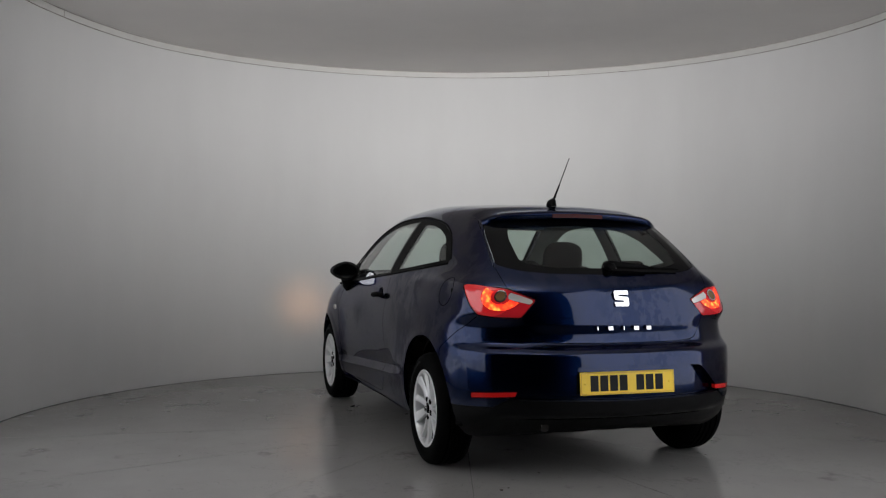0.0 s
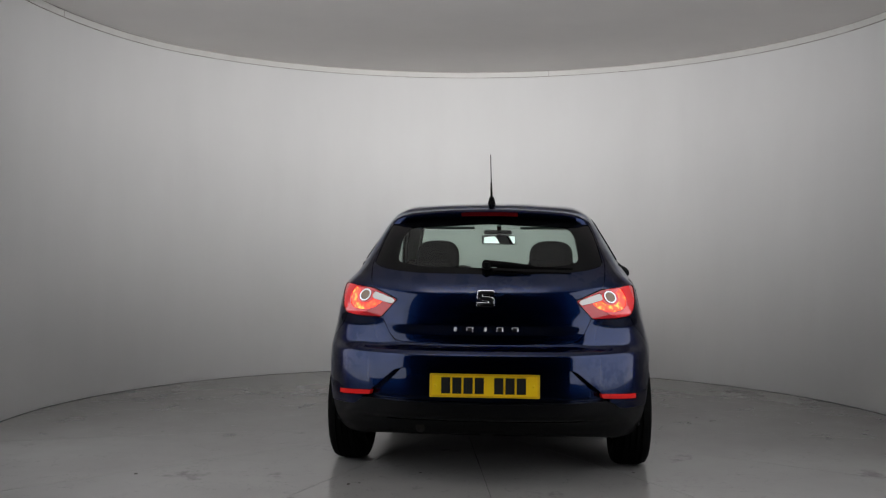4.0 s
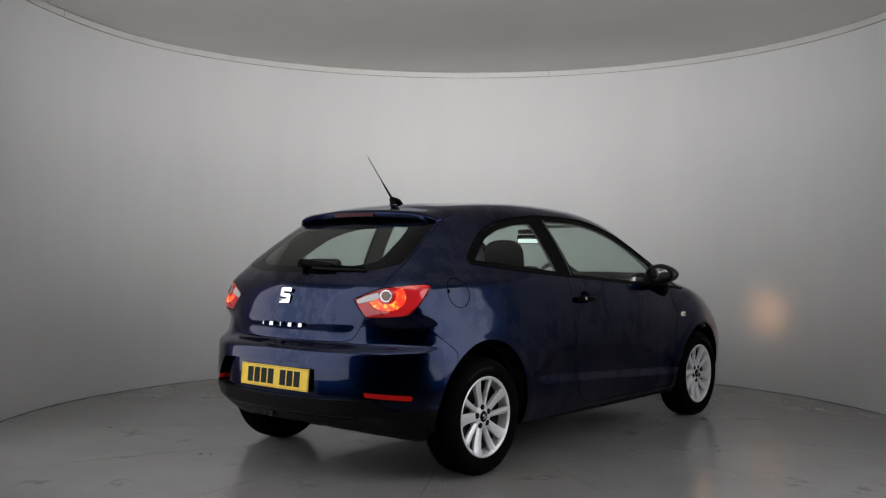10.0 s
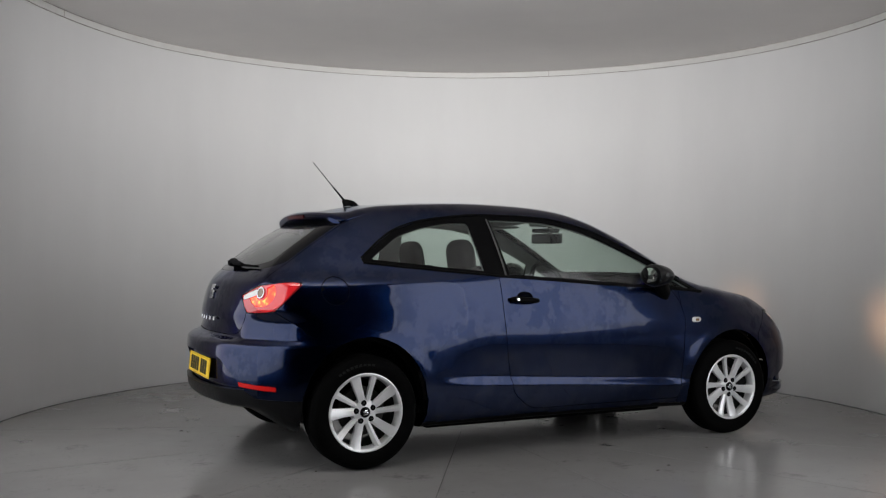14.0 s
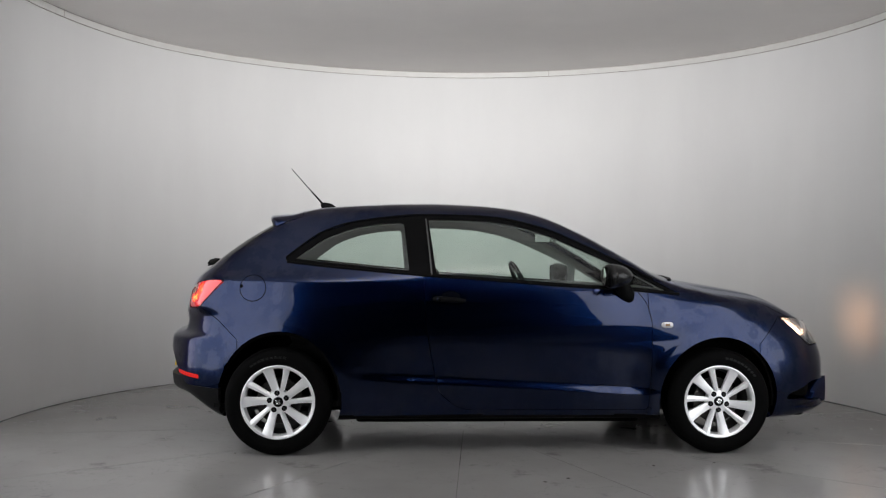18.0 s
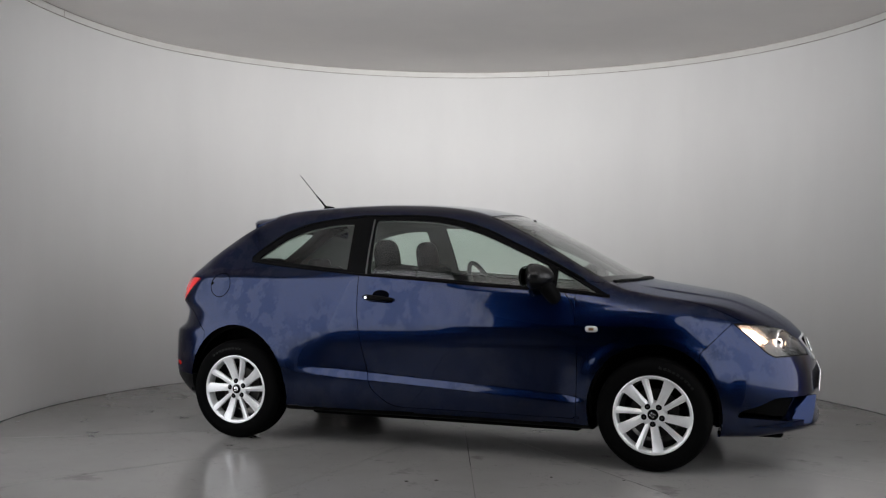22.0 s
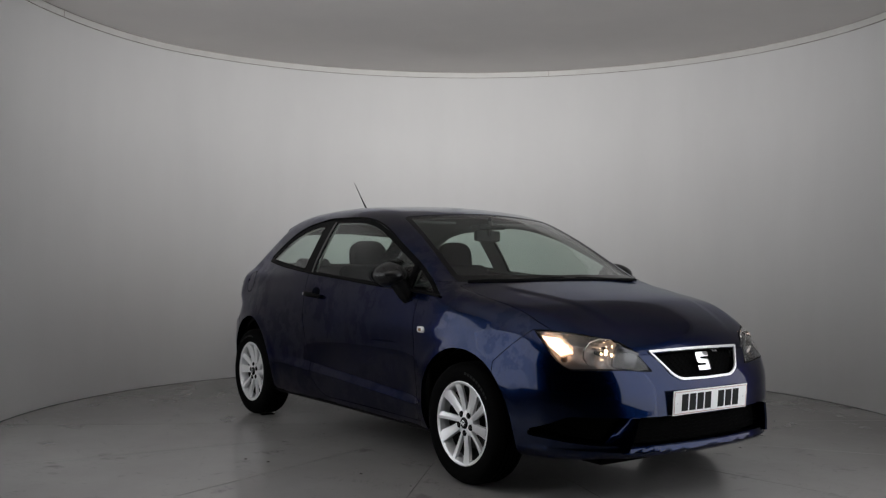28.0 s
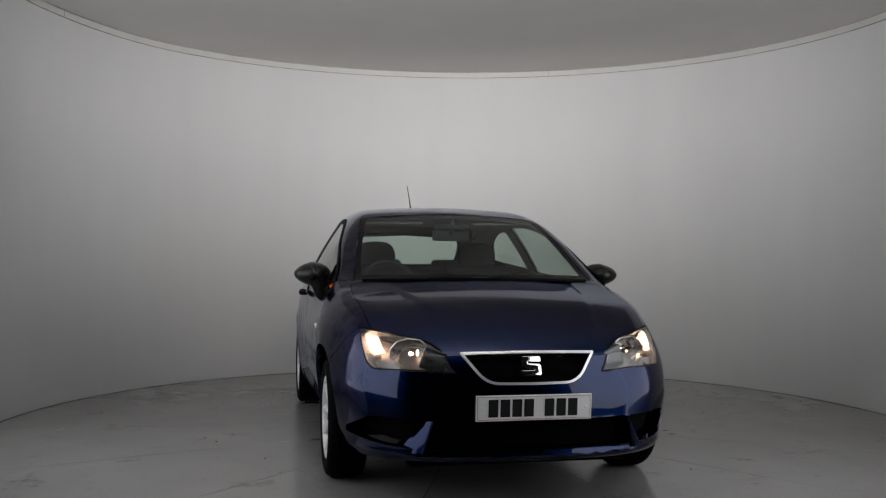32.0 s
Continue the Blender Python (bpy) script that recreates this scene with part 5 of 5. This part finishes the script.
def wheel_at(x, y, turn):
    w = new("wheel")
    w.parent = car
    w["label"] = "silver ten-spoke alloy wheel with black tyre"
    w.matrix_basis = pose(x, y, 0.294, 0, turn, 180 if y < 0 else 0)
    part("tyre", TYRE_ME, None, w)
    part("rim", RIM_ME, None, w)
    part("barrel", BARREL_ME, None, w)
    for s in SPOKE_ME:
        part("spoke", s, None, w)
    part("hub", HUB_ME, None, w)
    part("hub_cap", CAP_ME, None, w)
    b = badge("cap_badge", (0, 0.0765, 0), (-1, 0, 0), (0, 0, 1), 0.026, w)
    for i in range(5):
        a = radians(72 * i + 18)
        for me, dy in ((HOLE_ME, 0.0700), (BOLT_ME, 0.0705)):
            o = part("hole_shade" if me is HOLE_ME else "bolt", me, None, w)
            o.location = (0.048 * math.cos(a), dy, 0.048 * math.sin(a))
    part("brake_disc", DISC_ME, None, w)
    for q in range(9):
        t = radians(62 + 5.5 * q)
        o = part("sidewall_bar", mesh_from("sidewall_bar", *box(-0.008, 0.008, -0.0006, 0.0012, -0.006, 0.006), M_SIDEWALL), None, w)
        o.matrix_basis = pose(0.246 * math.cos(t), 0.0952, 0.246 * math.sin(t), 0, -math.degrees(t) + 90, 0)
    return w


wheel_at(0.0, -0.742, 8)
wheel_at(2.469, -0.742, -37)
wheel_at(0.0, 0.742, 31)
wheel_at(2.469, 0.742, 12)
for wx, r in ((0.0, 0.375), (2.469, 0.352)):
    liner = join(lathe([(0.36, -0.770), (r + 0.025, -0.755), (r + 0.03, -0.50), (0.02, -0.48)], 40, "y", -6, 186))
    liner = moved(liner, Matrix.Translation((wx, 0, 0.30)) @ Matrix.Diagonal((0.90, 1, 1, 1)))
    both("wheel_arch_liner", (liner[0], [tuple(reversed(f)) for f in liner[1]]), M_LINER, None, "black wheel arch liner")
# added boxes, out of view, that block light beneath the car
part("shade_tray", join(box(0.42, 2.06, -0.64, 0.64, 0.150, 0.215, 0.02), box(2.78, 3.10, -0.52, 0.52, 0.165, 0.23, 0.02)), M_MESHBLACK, car, "black tray added under the car to deepen its shadow")
part("rear_silencer", box(-0.40, -0.16, -0.45, 0.16, 0.225, 0.32, 0.04, 3), M_MESHBLACK, car, "dirty black exhaust silencer")
part("rear_axle", tube([(0.02, -0.62, 0.28), (0.05, -0.3, 0.27), (0.05, 0.3, 0.27), (0.02, 0.62, 0.28)], 0.035, 8), M_BLACK, car)
part("exhaust_pipe", tube([(1.2, 0.10, 0.205), (0.3, 0.18, 0.205), (-0.30, 0.30, 0.225), (-0.40, 0.33, 0.245), (-0.43, 0.33, 0.240)], 0.024, 10), M_STEEL, car, "dull steel exhaust pipe")
for px in (0.79, 1.88):
    both("jacking_point", box(px - 0.04, px + 0.04, -0.725, -0.70, 0.180, 0.205, 0.006), M_MESHBLACK)


# ---- cabin ----
def cushion(x0, x1, y0, y1, z0, z1, r=0.05):
    return box(x0, x1, y0, y1, z0, z1, r, 4)


def dome(a, b, c):
    """A padded cushion with a rounded top."""
    bm = bmesh.new()
    bmesh.ops.create_uvsphere(bm, u_segments=24, v_segments=16, radius=1)
    for q in bm.verts:
        v = q.co.copy()
        flat = 0.75 if v.z > 0 else 0.45
        q.co = (math.copysign(abs(v.x) ** 0.7, v.x) * a, math.copysign(abs(v.y) ** 0.7, v.y) * b, math.copysign(abs(v.z) ** flat, v.z) * c)
    return shape_of(bm)


def seat_at(x, y):
    s = part("front_seat", moved(cushion(-0.10, 0.42, -0.245, 0.245, -0.10, 0.07), Matrix.Translation((x, y, 0.52))), M_FABRIC, car, "dark grey cloth front seat")
    part("seat_back", moved(cushion(-0.06, 0.07, -0.235, 0.235, 0.0, 0.52, 0.06), Matrix.Translation((x - 0.06, y, 0.54)) @ pose(0, 0, 0, 0, -14, 0)), M_FABRIC, s)
    part("headrest", moved(dome(0.055, 0.135, 0.105), Matrix.Translation((x - 0.215, y, 1.100)) @ pose(0, 0, 0, 0, -8, 0)), M_FABRIC, s)
    for sy in (-0.06, 0.06):
        part("headrest_rod", tube([(x - 0.195, y + sy, 1.0), (x - 0.205, y + sy, 1.07)], 0.006, 6), M_STEEL, s)


seat_at(1.00, -0.355)
seat_at(1.00, 0.355)
bench = part("rear_bench", join(cushion(0.02, 0.40, -0.58, 0.58, 0.45, 0.60), moved(cushion(-0.05, 0.07, -0.58, 0.58, 0.0, 0.46, 0.05), Matrix.Translation((0.10, 0, 0.58)) @ pose(0, 0, 0, 0, -16, 0))), M_FABRIC, car, "dark rear bench")
for y in (-0.33, 0.33):
    part("headrest", moved(cushion(-0.04, 0.04, -0.13, 0.13, 0.0, 0.10, 0.035), Matrix.Translation((-0.03, y, 0.985)) @ pose(0, 0, 0, 0, -12, 0)), M_FABRIC, bench)
part("parcel_shelf", cushion(-0.42, -0.06, -0.56, 0.56, 0.965, 0.99, 0.01), M_DARKTRIM, car, "black parcel shelf")
dash_v, dash_f = [], []
ys = np.linspace(-0.68, 0.68, 29)
for y in ys:
    hood = 0.035 * math.exp(-((y + 0.36) / 0.17) ** 4)
    sec = [(1.50, 0.62), (1.52, 0.80), (1.565, 0.90 + hood * 0.7), (1.62, 0.925 + hood), (1.72, 0.935 + hood * 0.7), (1.95, 0.935), (2.20, 0.925), (2.22, 0.80)]
    dash_v += [(x, y, z) for x, z in sec]
for i in range(len(ys) - 1):
    for q in range(7):
        dash_f.append((i * 8 + q, i * 8 + q + 1, (i + 1) * 8 + q + 1, (i + 1) * 8 + q))
part("dashboard", (dash_v, dash_f), M_DARKTRIM, car, "dark grey plastic dashboard", angle=40)
wheel_m = Matrix.Translation((1.42, -0.36, 0.90)) @ pose(0, 0, 0, 0, -25, 0)
ring = [(0, 0.18 * math.cos(radians(10 * i)), 0.18 * math.sin(radians(10 * i))) for i in range(37)]
sw = part("steering_wheel", moved(tube(ring, 0.014, 8, False), wheel_m), M_DARKTRIM, car, "black steering wheel")
part("steering_boss", moved(join(lathe([(0.0, -0.02), (0.05, -0.015), (0.06, 0.02)], 20, "x"), box(-0.01, 0.012, -0.17, 0.17, -0.018, 0.018, 0.006), box(-0.01, 0.012, -0.018, 0.018, -0.17, 0.0, 0.006)), wheel_m), M_DARKTRIM, sw)
toward = Matrix.Translation((1.615, -0.008, 1.2285)) @ pose(0, 0, 0, 0, 0, 18)
im = part("interior_mirror", moved(box(-0.015, 0.015, -0.127, 0.127, -0.033, 0.033, 0.012), toward), M_DARKTRIM, car, "dark interior mirror")
part("interior_mirror_glass", moved(box(-0.0185, -0.0155, -0.117, 0.117, -0.027, 0.027, 0.001, 1), toward), M_MIRROR, im)
part("mirror_stem", tube([(1.625, -0.008, 1.23), (1.65, -0.008, 1.29), (1.63, -0.008, 1.33)], 0.016, 8), M_DARKTRIM, im)
part("sensor_shade", box(1.56, 1.66, -0.10, 0.10, 1.268, 1.296, 0.01), M_DARKTRIM, im)
part("cabin_floor", box(-0.3, 2.0, -0.70, 0.70, 0.25, 0.29, 0.01), M_DARKTRIM, car)
part("bulkhead", box(2.0, 2.06, -0.70, 0.70, 0.25, 0.90, 0.01), M_DARKTRIM, car)
both("sun_visor", box(1.38, 1.50, -0.50, -0.16, 1.300, 1.314, 0.005), M_HEADLINER)


# the car turns about the turntable's axis
for ob in car.children:
    ob.location.x -= PIVOT[0]
    ob.location.y -= PIVOT[1]


def motions():
    """The turntable turns with the car on it."""
    rows = [(t, pose(0, 0, 0, 0, 0, a)) for t, a in TURN]
    walk(car, rows)
    walk(disc, rows)


motions()
